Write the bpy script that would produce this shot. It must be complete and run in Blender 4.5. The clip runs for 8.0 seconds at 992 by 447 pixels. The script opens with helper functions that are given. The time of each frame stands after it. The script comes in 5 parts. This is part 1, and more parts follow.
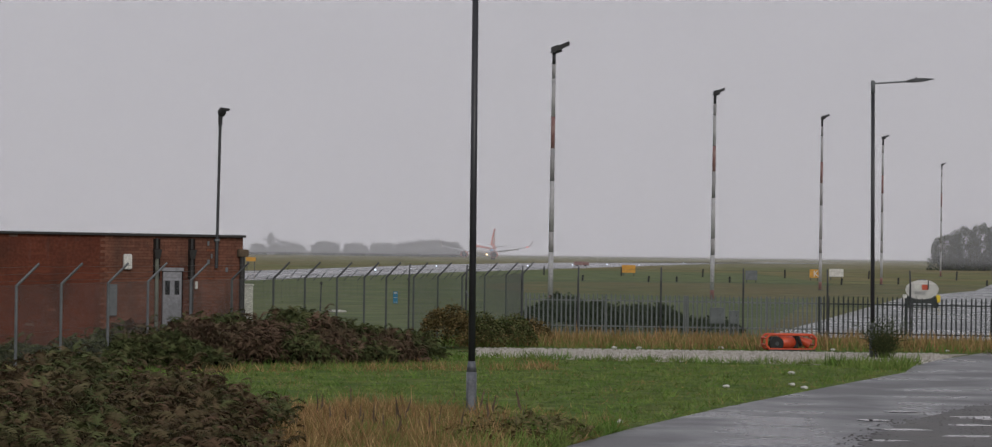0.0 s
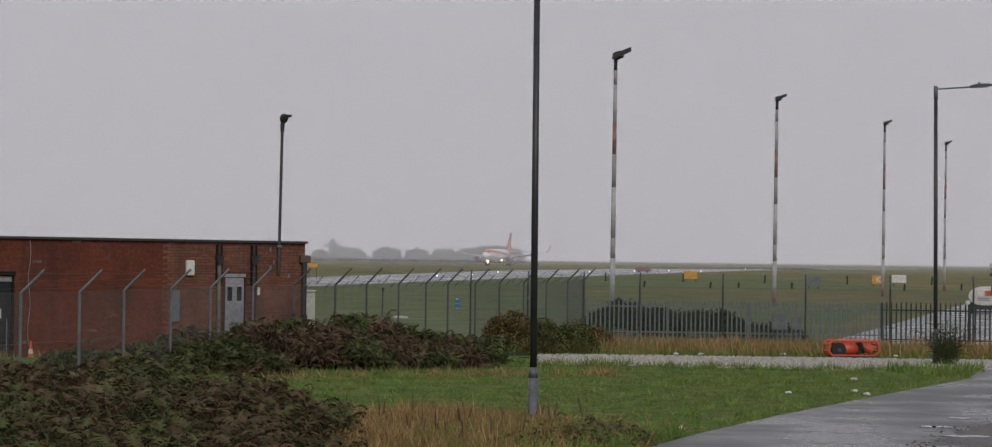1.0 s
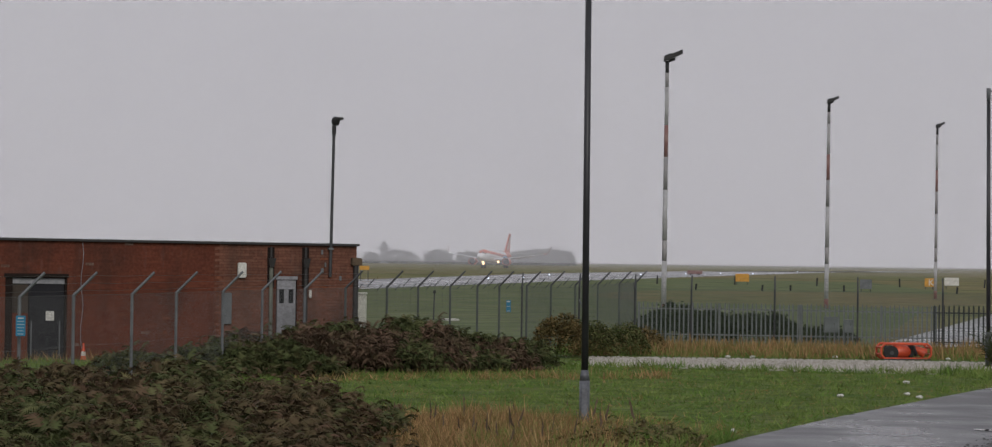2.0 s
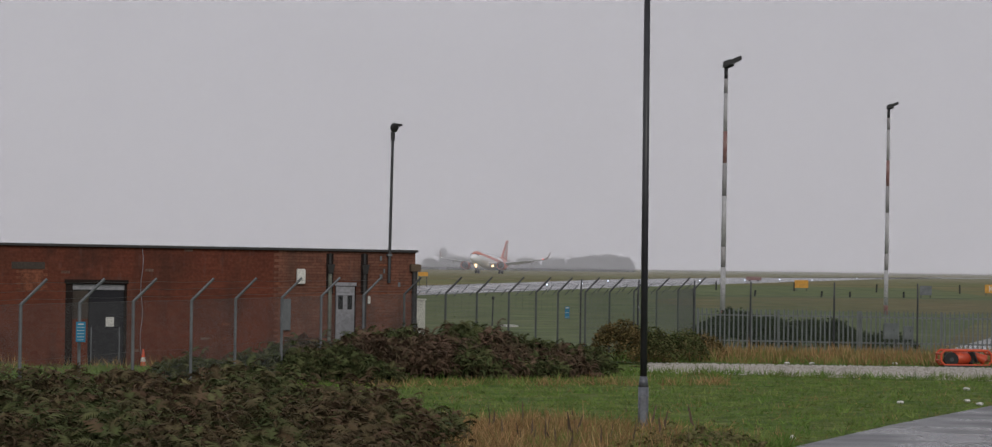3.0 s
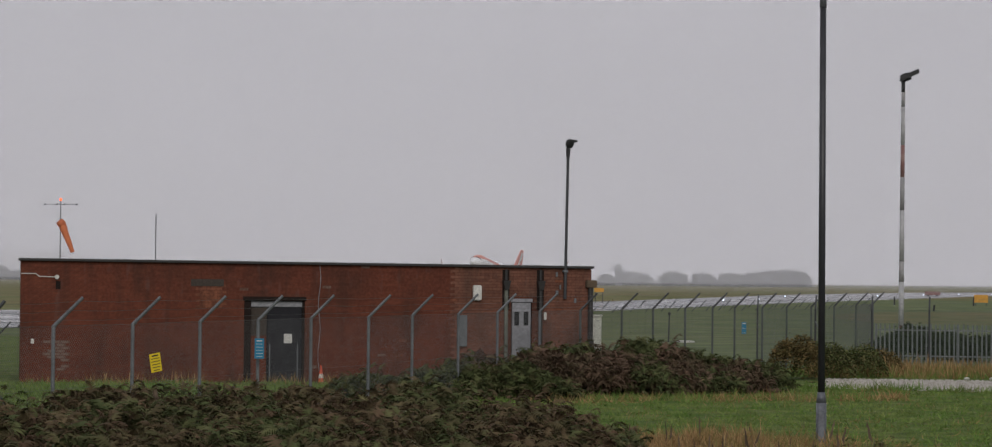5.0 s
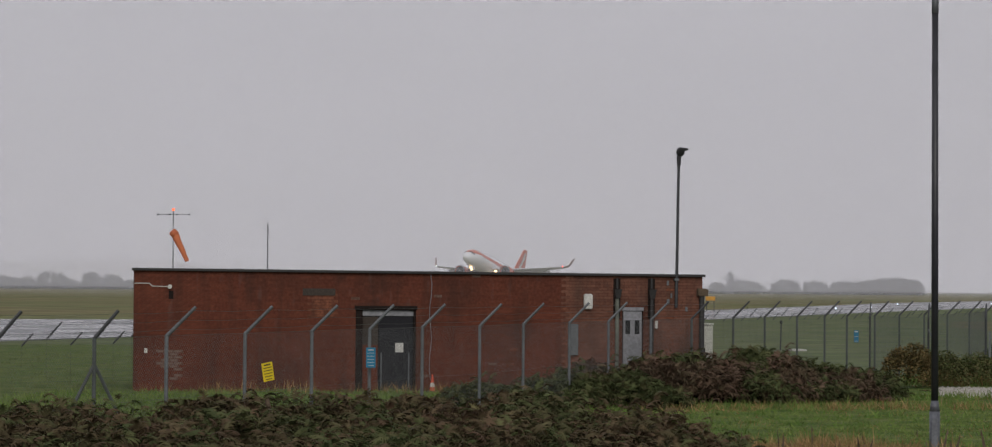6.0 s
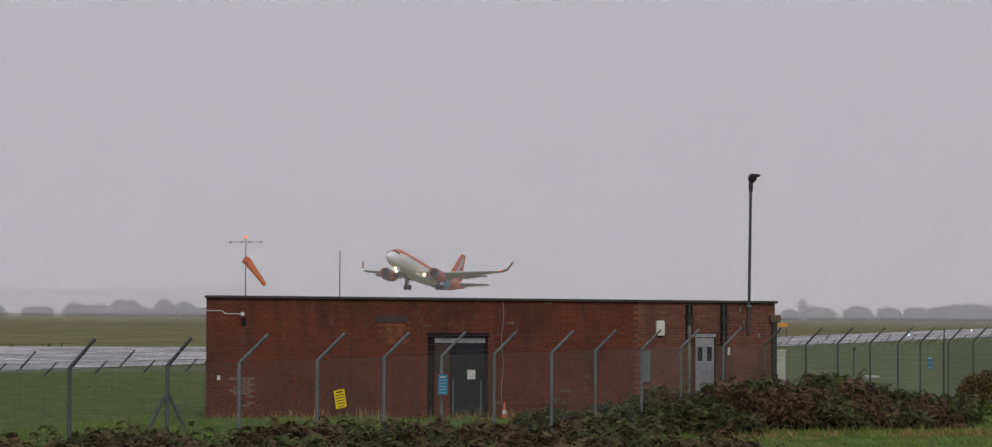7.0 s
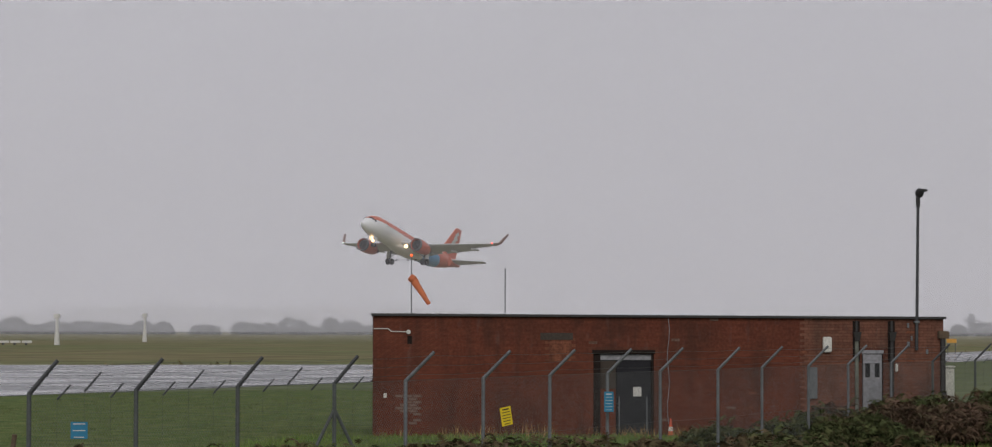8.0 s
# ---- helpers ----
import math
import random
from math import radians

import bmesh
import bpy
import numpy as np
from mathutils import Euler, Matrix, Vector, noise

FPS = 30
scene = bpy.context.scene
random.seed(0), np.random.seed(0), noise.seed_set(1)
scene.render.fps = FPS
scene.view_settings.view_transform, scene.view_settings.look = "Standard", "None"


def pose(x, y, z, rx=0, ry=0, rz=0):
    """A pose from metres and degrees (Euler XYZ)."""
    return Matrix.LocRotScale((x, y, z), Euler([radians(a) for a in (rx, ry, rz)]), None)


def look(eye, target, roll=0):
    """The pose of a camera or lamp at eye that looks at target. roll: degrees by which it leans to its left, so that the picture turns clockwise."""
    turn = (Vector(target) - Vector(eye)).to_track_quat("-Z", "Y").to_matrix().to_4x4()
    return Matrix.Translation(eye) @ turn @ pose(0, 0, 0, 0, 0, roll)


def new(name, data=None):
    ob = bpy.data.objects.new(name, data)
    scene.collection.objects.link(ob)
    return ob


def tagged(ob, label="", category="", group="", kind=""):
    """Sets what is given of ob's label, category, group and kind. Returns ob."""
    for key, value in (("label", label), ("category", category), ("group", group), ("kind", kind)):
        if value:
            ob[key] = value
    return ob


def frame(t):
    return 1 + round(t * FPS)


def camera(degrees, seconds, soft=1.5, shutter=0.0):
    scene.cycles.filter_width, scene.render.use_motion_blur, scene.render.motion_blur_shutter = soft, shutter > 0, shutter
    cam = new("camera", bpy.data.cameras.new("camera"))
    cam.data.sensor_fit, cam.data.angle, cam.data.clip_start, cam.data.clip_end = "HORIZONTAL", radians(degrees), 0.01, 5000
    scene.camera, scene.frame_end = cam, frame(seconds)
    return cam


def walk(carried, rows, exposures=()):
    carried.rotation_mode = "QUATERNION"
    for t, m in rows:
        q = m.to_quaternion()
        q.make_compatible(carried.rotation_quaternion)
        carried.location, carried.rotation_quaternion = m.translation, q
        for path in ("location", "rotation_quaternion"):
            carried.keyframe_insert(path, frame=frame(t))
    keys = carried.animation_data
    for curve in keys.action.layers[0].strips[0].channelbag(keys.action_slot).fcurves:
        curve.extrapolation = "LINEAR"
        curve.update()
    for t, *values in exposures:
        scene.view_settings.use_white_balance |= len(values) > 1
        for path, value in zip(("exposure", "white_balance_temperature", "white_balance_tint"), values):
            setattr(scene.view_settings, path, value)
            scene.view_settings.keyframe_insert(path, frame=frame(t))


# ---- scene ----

# camera: stands on a bank 2.7 m above the ground and pans left with a long lens
EYE = 2.7
cam = camera(20.2, 8.0, soft=1.2)
PATH = [
    (0.0, 0.000, 0.599, 0.750), (0.5, 0.740, 0.455, 0.776), (1.0, 1.269, 0.708, 0.741), (1.5, 1.807, 0.676, 0.758),
    (1.7, 1.992, 0.704, 0.760), (2.8, 3.319, 0.830, 0.768),
    (3.0, 3.536, 0.860, 0.770), (3.5, 4.459, 0.875, 0.738), (4.0, 5.356, 0.948, 0.649),
    (4.2, 5.884, 0.967, 0.632), (5.3, 7.336, 1.208, 0.541), (5.5, 7.527, 1.234, 0.525),
    (6.0, 9.433, 1.308, 0.427), (6.5, 10.111, 1.479, 0.395), (7.0, 10.912, 1.851, 0.329), (7.5, 12.375, 2.052, 0.289),
    (8.0, 14.308, 2.191, 0.116),
]
walk(cam, [(t, pose(0, 0, EYE, 90 + pitch, 0, yaw) @ pose(0, 0, 0, 0, 0, roll)) for t, yaw, pitch, roll in PATH])

# ---- world and light ----
world = bpy.data.worlds.new("overcast")
scene.world = world
world.use_nodes = True
wn, wl = world.node_tree.nodes, world.node_tree.links
wn.clear()
w_out, w_bg = wn.new("ShaderNodeOutputWorld"), wn.new("ShaderNodeBackground")
w_sky = wn.new("ShaderNodeTexSky")
w_sky.sky_type, w_sky.sun_disc, w_sky.sun_elevation, w_sky.sun_rotation = "NISHITA", False, radians(25), radians(167)
w_skyscale = wn.new("ShaderNodeVectorMath")
w_skyscale.operation = "SCALE"
w_skyscale.inputs["Scale"].default_value = 0.05
w_co, w_noise, w_map = wn.new("ShaderNodeTexCoord"), wn.new("ShaderNodeTexNoise"), wn.new("ShaderNodeMapping")
w_map.inputs["Scale"].default_value = (1.0, 1.0, 2.6)
w_noise.inputs["Scale"].default_value, w_noise.inputs["Detail"].default_value, w_noise.inputs["Roughness"].default_value = 7.0, 4.0, 0.5
w_ramp = wn.new("ShaderNodeValToRGB")
w_ramp.color_ramp.elements[0].position, w_ramp.color_ramp.elements[0].color = 0.3, (0.424, 0.419, 0.449, 1)
w_ramp.color_ramp.elements[1].position, w_ramp.color_ramp.elements[1].color = 0.7, (0.474, 0.467, 0.499, 1)
w_mix = wn.new("ShaderNodeMix")
w_mix.data_type = "RGBA"
w_mix.inputs["Factor"].default_value = 0.94
wl.new(w_co.outputs["Generated"], w_map.inputs["Vector"])
wl.new(w_map.outputs["Vector"], w_noise.inputs["Vector"])
wl.new(w_noise.outputs["Fac"], w_ramp.inputs["Fac"])
wl.new(w_sky.outputs["Color"], w_skyscale.inputs[0])
wl.new(w_skyscale.outputs["Vector"], w_mix.inputs["A"])
wl.new(w_ramp.outputs["Color"], w_mix.inputs["B"])
w_sep, w_grad, w_mul = wn.new("ShaderNodeSeparateXYZ"), wn.new("ShaderNodeMapRange"), wn.new("ShaderNodeVectorMath")
w_grad.inputs["From Min"].default_value, w_grad.inputs["From Max"].default_value = -1.0, 1.0
w_grad.inputs["To Min"].default_value, w_grad.inputs["To Max"].default_value = 1.25, 0.85
w_mul.operation = "SCALE"
wl.new(w_co.outputs["Generated"], w_sep.inputs[0])
wl.new(w_sep.outputs["X"], w_grad.inputs["Value"])
wl.new(w_mix.outputs["Result"], w_mul.inputs[0])
wl.new(w_grad.outputs["Result"], w_mul.inputs["Scale"])
wl.new(w_mul.outputs["Vector"], w_bg.inputs["Color"])
wl.new(w_bg.outputs["Background"], w_out.inputs["Surface"])
w_bg.inputs["Strength"].default_value = 1.0
sun = new("sun", bpy.data.lights.new("sun", "SUN"))
sun.data.energy, sun.data.angle, sun.data.color = 1.2, radians(30), (1.0, 0.96, 0.9)
sun.matrix_world = look((14, -60, 31), (0, 0, 0))
scene.view_settings.exposure = 0.0


# ---- materials ----
def material(name, base, rough=0.8, metal=0.0, vary=None, scale=3.0, bump=0.0, bump_scale=40.0, fine=25.0, fine_amt=0.25, rand=None, coords="Object", rough_to=None, spec=0.5):
    """Principled surface: base colour mixed with `vary` by large noise, then lightened and darkened by fine grain."""
    m = bpy.data.materials.new(name)
    m.use_nodes = True
    n, l = m.node_tree.nodes, m.node_tree.links
    b = n["Principled BSDF"]
    b.inputs["Roughness"].default_value, b.inputs["Metallic"].default_value = rough, metal
    b.inputs["Specular IOR Level"].default_value = spec
    co = n.new("ShaderNodeTexCoord")
    src = co.outputs[coords]
    vary = vary or tuple(c * 0.75 for c in base)
    big, small = n.new("ShaderNodeTexNoise"), n.new("ShaderNodeTexNoise")
    big.inputs["Scale"].default_value, big.inputs["Detail"].default_value = scale, 5.0
    small.inputs["Scale"].default_value, small.inputs["Detail"].default_value = fine, 3.0
    l.new(src, big.inputs["Vector"]), l.new(src, small.inputs["Vector"])
    ramp = n.new("ShaderNodeMapRange")
    ramp.inputs["From Min"].default_value, ramp.inputs["From Max"].default_value = 0.35, 0.65
    l.new(big.outputs["Fac"], ramp.inputs["Value"])
    mix = n.new("ShaderNodeMix")
    mix.data_type = "RGBA"
    mix.inputs["A"].default_value, mix.inputs["B"].default_value = (*base, 1), (*vary, 1)
    l.new(ramp.outputs["Result"], mix.inputs["Factor"])
    colour = mix.outputs["Result"]
    if rand:
        pick = n.new("ShaderNodeNewGeometry").outputs["Random Per Island"] if rand[0] == "island" else n.new("ShaderNodeObjectInfo").outputs["Random"]
        cr = n.new("ShaderNodeValToRGB")
        cr.color_ramp.elements[0].color = (*rand[1][0], 1)
        cr.color_ramp.elements[1].color = (*rand[1][-1], 1)
        for i, c in enumerate(rand[1][1:-1]):
            e = cr.color_ramp.elements.new((i + 1) / (len(rand[1]) - 1))
            e.color = (*c, 1)
        l.new(pick, cr.inputs["Fac"])
        m2 = n.new("ShaderNodeMix")
        m2.data_type = "RGBA"
        m2.inputs["Factor"].default_value = rand[2]
        l.new(colour, m2.inputs["A"]), l.new(cr.outputs["Color"], m2.inputs["B"])
        colour = m2.outputs["Result"]
    grain = n.new("ShaderNodeMapRange")
    grain.inputs["To Min"].default_value, grain.inputs["To Max"].default_value = 1 - fine_amt, 1 + fine_amt
    grain.inputs["From Min"].default_value, grain.inputs["From Max"].default_value = 0.25, 0.75
    l.new(small.outputs["Fac"], grain.inputs["Value"])
    mul = n.new("ShaderNodeVectorMath")
    mul.operation = "SCALE"
    l.new(colour, mul.inputs[0]), l.new(grain.outputs["Result"], mul.inputs["Scale"])
    l.new(mul.outputs["Vector"], b.inputs["Base Color"])
    if rough_to is not None:
        rr = n.new("ShaderNodeMapRange")
        rr.inputs["From Min"].default_value, rr.inputs["From Max"].default_value = 0.38, 0.6
        rr.inputs["To Min"].default_value, rr.inputs["To Max"].default_value = rough, rough_to
        l.new(big.outputs["Fac"], rr.inputs["Value"]), l.new(rr.outputs["Result"], b.inputs["Roughness"])
    if bump:
        bn, bt = n.new("ShaderNodeBump"), n.new("ShaderNodeTexNoise")
        bt.inputs["Scale"].default_value, bt.inputs["Detail"].default_value = bump_scale, 4.0
        bn.inputs["Strength"].default_value, bn.inputs["Distance"].default_value = bump, 0.02
        l.new(src, bt.inputs["Vector"]), l.new(bt.outputs["Fac"], bn.inputs["Height"]), l.new(bn.outputs["Normal"], b.inputs["Normal"])
    return m


def glow(name, colour, strength):
    m = bpy.data.materials.new(name)
    m.use_nodes = True
    b = m.node_tree.nodes["Principled BSDF"]
    b.inputs["Base Color"].default_value = (*colour, 1)
    b.inputs["Emission Color"].default_value, b.inputs["Emission Strength"].default_value = (*colour, 1), strength
    return m


M = {
    "field": material("field grass", (0.132, 0.150, 0.060), 0.95, vary=(0.195, 0.160, 0.082), scale=0.025, fine=0.14, fine_amt=0.42, bump=0.4, bump_scale=3, spec=0.12),
    "soil": material("grass soil", (0.060, 0.105, 0.022), 0.95, vary=(0.125, 0.150, 0.044), scale=0.9, fine=2.4, fine_amt=0.5, bump=0.8, bump_scale=8, spec=0.12),
    "blade": material("lawn blades", (0.080, 0.165, 0.028), 0.85, vary=(0.190, 0.225, 0.066), scale=0.75, fine=1.9, fine_amt=0.55, rand=("island", [(0.055, 0.120, 0.020), (0.120, 0.205, 0.040), (0.230, 0.235, 0.090)], 0.4), spec=0.2),
    "blade_dull": material("grazed airside blades", (0.115, 0.155, 0.058), 0.9, vary=(0.185, 0.195, 0.090), scale=0.35, fine=1.2, fine_amt=0.45, rand=("island", [(0.085, 0.125, 0.042), (0.135, 0.170, 0.064), (0.190, 0.190, 0.092)], 0.4), spec=0.15),
    "dry": material("dry grass blades", (0.329, 0.189, 0.091), 0.85, vary=(0.183, 0.165, 0.055), scale=1.3, fine=6, fine_amt=0.4, rand=("island", [(0.122, 0.140, 0.037), (0.195, 0.104, 0.055), (0.342, 0.201, 0.098), (0.537, 0.378, 0.195)], 0.65), spec=0.12),
    "bracken": material("bracken fronds", (0.107, 0.067, 0.043), 0.9, vary=(0.067, 0.071, 0.031), scale=0.8, fine=3.0, fine_amt=0.4, rand=("island", [(0.057, 0.057, 0.026), (0.095, 0.057, 0.038), (0.120, 0.076, 0.050), (0.067, 0.072, 0.031), (0.172, 0.120, 0.071)], 0.5), spec=0.12),
    "green_frond": material("green bracken fronds", (0.084, 0.101, 0.042), 0.9, vary=(0.063, 0.074, 0.032), scale=0.9, fine=3.0, fine_amt=0.4, rand=("island", [(0.051, 0.070, 0.027), (0.085, 0.103, 0.040), (0.112, 0.112, 0.048), (0.123, 0.087, 0.051)], 0.5), spec=0.12),
    "russet": material("russet bracken fronds", (0.132, 0.082, 0.058), 0.9, vary=(0.088, 0.074, 0.044), scale=0.9, fine=3.0, fine_amt=0.4, rand=("island", [(0.074, 0.062, 0.036), (0.128, 0.078, 0.056), (0.160, 0.104, 0.074), (0.088, 0.090, 0.044)], 0.5), spec=0.12),
    "leaf": material("bramble leaves", (0.080, 0.108, 0.036), 0.9, vary=(0.105, 0.084, 0.042), scale=0.6, fine=4, fine_amt=0.4, rand=("island", [(0.040, 0.066, 0.022), (0.095, 0.120, 0.042), (0.150, 0.110, 0.056)], 0.6), spec=0.12),
    "autumn": material("autumn leaves", (0.120, 0.100, 0.042), 0.9, vary=(0.170, 0.115, 0.052), scale=0.8, fine=5, fine_amt=0.4, rand=("island", [(0.055, 0.066, 0.028), (0.125, 0.102, 0.042), (0.210, 0.140, 0.064)], 0.6), spec=0.12),
    "conifer": material("tree foliage", (0.030, 0.045, 0.018), 0.8, vary=(0.045, 0.055, 0.022), scale=0.2, fine=2, fine_amt=0.3, spec=0.12),
    "wood": material("weathered brown wood", (0.12, 0.085, 0.055), 0.9),
    "road": material("wet asphalt", (0.075, 0.075, 0.082), 0.22, vary=(0.095, 0.094, 0.098), scale=0.35, fine=30, fine_amt=0.25, bump=0.2, bump_scale=60, rough_to=0.48),
    "dirt": material("muddy potholed verge", (0.072, 0.064, 0.058), 0.5, vary=(0.050, 0.047, 0.046), scale=0.8, fine=14, fine_amt=0.35, bump=0.8, bump_scale=10),
    "puddle": material("rain puddle", (0.03, 0.03, 0.03), 0.04, fine_amt=0.05),
    "taxiway": material("wet runway asphalt", (0.055, 0.055, 0.06), 0.10, vary=(0.14, 0.14, 0.147), scale=0.16, fine=1.2, fine_amt=0.25, bump=0.06, bump_scale=6, rough_to=0.38),
    "gravel": material("pale gravel", (0.36, 0.33, 0.29), 0.85, vary=(0.25, 0.225, 0.19), scale=0.5, fine=9, fine_amt=0.35, bump=1.0, bump_scale=25),
    "stone": material("gravel stones", (0.40, 0.37, 0.33), 0.85, fine_amt=0.2, rand=("island", [(0.22, 0.2, 0.17), (0.42, 0.39, 0.34), (0.55, 0.52, 0.48)], 0.7)),
    "apron": material("wet concrete apron", (0.30, 0.30, 0.31), 0.18, vary=(0.22, 0.22, 0.235), scale=0.25, fine=4, fine_amt=0.2, rough_to=0.42),
    "patch": material("orange infill brick", (0.21, 0.080, 0.048), 0.9, vary=(0.11, 0.045, 0.03), scale=5, fine=14, fine_amt=0.4, spec=0.12),
    "lintel": material("dark concrete lintel", (0.055, 0.042, 0.034), 0.9),
    "felt": material("black roof felt edge", (0.022, 0.020, 0.020), 0.7),
    "pipe": material("dark cast iron", (0.03, 0.028, 0.028), 0.6),
    "pipe_green": material("mossy downpipe", (0.16, 0.17, 0.14), 0.7, vary=(0.09, 0.095, 0.08), scale=3),
    "soot": material("soot stains and near-black door surround", (0.025, 0.018, 0.016), 0.95, spec=0.12),
    "greydoor": material("weathered grey door paint", (0.26, 0.26, 0.285), 0.65, vary=(0.19, 0.19, 0.21), scale=1.8, fine=15),
    "darkdoor": material("dark grey steel door", (0.030, 0.029, 0.034), 0.8, vary=(0.020, 0.020, 0.024), scale=1.5, spec=0.12),
    "pane": material("dark window glass", (0.012, 0.013, 0.016), 0.12, fine_amt=0.05),
    "white": material("off-white paint", (0.62, 0.61, 0.58), 0.55, vary=(0.5, 0.49, 0.46), scale=3),
    "cream": material("cream cabinet steel", (0.74, 0.75, 0.68), 0.5, vary=(0.62, 0.63, 0.57), scale=2),
    "galv": material("galvanised steel", (0.145, 0.155, 0.165), 0.6, metal=0.2, vary=(0.10, 0.108, 0.115), scale=2.5, fine=30),
    "galv_dark": material("weathered dark steel", (0.055, 0.058, 0.062), 0.55, metal=0.2, vary=(0.035, 0.037, 0.04), scale=2.0),
    "lamppost": material("dark painted lamp column", (0.020, 0.021, 0.025), 0.45, metal=0.0, vary=(0.035, 0.036, 0.042), scale=1.5),
    "lampbase": material("grey lamp column base", (0.15, 0.16, 0.18), 0.5, metal=0.2, vary=(0.10, 0.105, 0.12), scale=4),
    "wire": material("fence wire", (0.15, 0.155, 0.155), 0.7, metal=0.0),
    "wire_green": material("green coated mesh", (0.120, 0.155, 0.130), 0.7),
    "post_green": material("dull green-grey fence steel", (0.075, 0.085, 0.085), 0.6, vary=(0.055, 0.062, 0.060), scale=2.5, fine=30),
    "blue": material("blue sign enamel", (0.006, 0.170, 0.30), 0.6, fine_amt=0.1, vary=(0.008, 0.15, 0.27)),
    "yellow": material("yellow sign enamel", (0.80, 0.60, 0.02), 0.45, fine_amt=0.1, vary=(0.72, 0.53, 0.02)),
    "ink": material("dark sign lettering", (0.04, 0.035, 0.02), 0.6),
    "orange": material("orange powder coat", (0.64, 0.085, 0.028), 0.45, vary=(0.46, 0.06, 0.025), scale=2.5, fine_amt=0.2),
    "sock": material("faded orange windsock cloth", (0.56, 0.17, 0.075), 0.85, vary=(0.48, 0.135, 0.06), scale=1.5),
    "red": material("faded red band", (0.17, 0.068, 0.062), 0.75, vary=(0.26, 0.17, 0.155), scale=3),
    "mastgrey": material("chalky grey-white mast paint", (0.40, 0.40, 0.41), 0.7, vary=(0.30, 0.30, 0.31), scale=1.2, fine=8),
    "mastdull": material("dull grey mast paint", (0.22, 0.22, 0.23), 0.7, vary=(0.30, 0.29, 0.29), scale=1.0, fine=8),
    "washed": material("faint lime-washed brick", (0.19, 0.135, 0.115), 0.95, vary=(0.11, 0.06, 0.045), scale=4, fine=20, fine_amt=0.4, spec=0.12),
    "palegalv": material("galvanised palisade", (0.20, 0.21, 0.215), 0.55, metal=0.15, vary=(0.14, 0.15, 0.155), scale=2.5, fine=20),
    "rough": material("brownish rough pasture", (0.190, 0.155, 0.082), 0.95, vary=(0.128, 0.140, 0.062), scale=0.07, fine=0.4, fine_amt=0.42, bump=0.5, bump_scale=3, spec=0.12),
    "airside": material("short airside grass", (0.108, 0.140, 0.062), 0.95, vary=(0.140, 0.160, 0.078), scale=0.10, fine=0.45, fine_amt=0.38, bump=0.4, bump_scale=3, spec=0.12),
    "tips": material("olive bracken fronds", (0.120, 0.125, 0.050), 0.9, vary=(0.140, 0.105, 0.056), scale=0.8, fine=4, fine_amt=0.4, rand=("island", [(0.070, 0.090, 0.034), (0.125, 0.130, 0.050), (0.200, 0.150, 0.084)], 0.6), spec=0.12),
    "tyre": material("black rubber", (0.018, 0.018, 0.018), 0.8),
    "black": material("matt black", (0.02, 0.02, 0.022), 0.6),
    "signal": material("yellow runway board", (0.60, 0.30, 0.04), 0.6),
}


def brick_material(name, base, vary, rand, picks, soot):
    """Weathered brick: tint by piece, broad blotches, and dark and pale rain streaks that run over the whole wall."""
    m = material(name, base, 0.92, vary=vary, scale=0.7, fine=14, fine_amt=0.25, rand=(rand, picks, 0.45), spec=0.12)
    n, l = m.node_tree.nodes, m.node_tree.links
    b = n["Principled BSDF"]
    colour = b.inputs["Base Color"].links[0].from_socket
    where = n.new("ShaderNodeNewGeometry").outputs["Position"]
    for stretch, size, lo, hi, tint, most in (((1, 1, 0.16), 2.6, 0.50, 0.78, soot, 0.75), ((1, 1, 0.6), 0.9, 0.48, 0.75, soot, 0.55), ((1, 1, 2.4), 1.7, 0.56, 0.80, tuple(1.5 * c for c in base), 0.5), ((1, 1, 0.3), 5.0, 0.60, 0.85, tuple(0.5 * c + 0.07 for c in base), 0.5)):
        mp, no, mr, mx = n.new("ShaderNodeMapping"), n.new("ShaderNodeTexNoise"), n.new("ShaderNodeMapRange"), n.new("ShaderNodeMix")
        mp.inputs["Scale"].default_value = stretch
        mp.inputs["Location"].default_value = (size * 3.7, 0, size)
        no.inputs["Scale"].default_value, no.inputs["Detail"].default_value = size, 5.0
        mr.inputs["From Min"].default_value, mr.inputs["From Max"].default_value, mr.inputs["To Max"].default_value = lo, hi, most
        mx.data_type = "RGBA"
        mx.inputs["B"].default_value = (*tint, 1)
        l.new(where, mp.inputs["Vector"]), l.new(mp.outputs["Vector"], no.inputs["Vector"]), l.new(no.outputs["Fac"], mr.inputs["Value"])
        l.new(mr.outputs["Result"], mx.inputs["Factor"]), l.new(colour, mx.inputs["A"])
        colour = mx.outputs["Result"]
    l.new(colour, b.inputs["Base Color"])
    return m


RED = [(0.097, 0.032, 0.022), (0.131, 0.041, 0.026), (0.154, 0.052, 0.031)]
BROWN = [(0.121, 0.056, 0.041), (0.172, 0.075, 0.052), (0.212, 0.103, 0.072)]
SOOT = (0.043, 0.027, 0.022)
M["mortar"] = brick_material("sooty mortar", (0.107, 0.043, 0.030), (0.080, 0.037, 0.027), "object", RED, SOOT)
M["brick"] = brick_material("weathered red brick", (0.135, 0.042, 0.027), (0.097, 0.035, 0.024), "island", RED, SOOT)
M["brick_one"] = brick_material("single weathered brick", (0.135, 0.042, 0.027), (0.097, 0.035, 0.024), "object", RED, SOOT)
M["brick_brown"] = brick_material("brown weathered brick", (0.175, 0.078, 0.054), (0.127, 0.060, 0.044), "island", BROWN, (0.060, 0.041, 0.033))


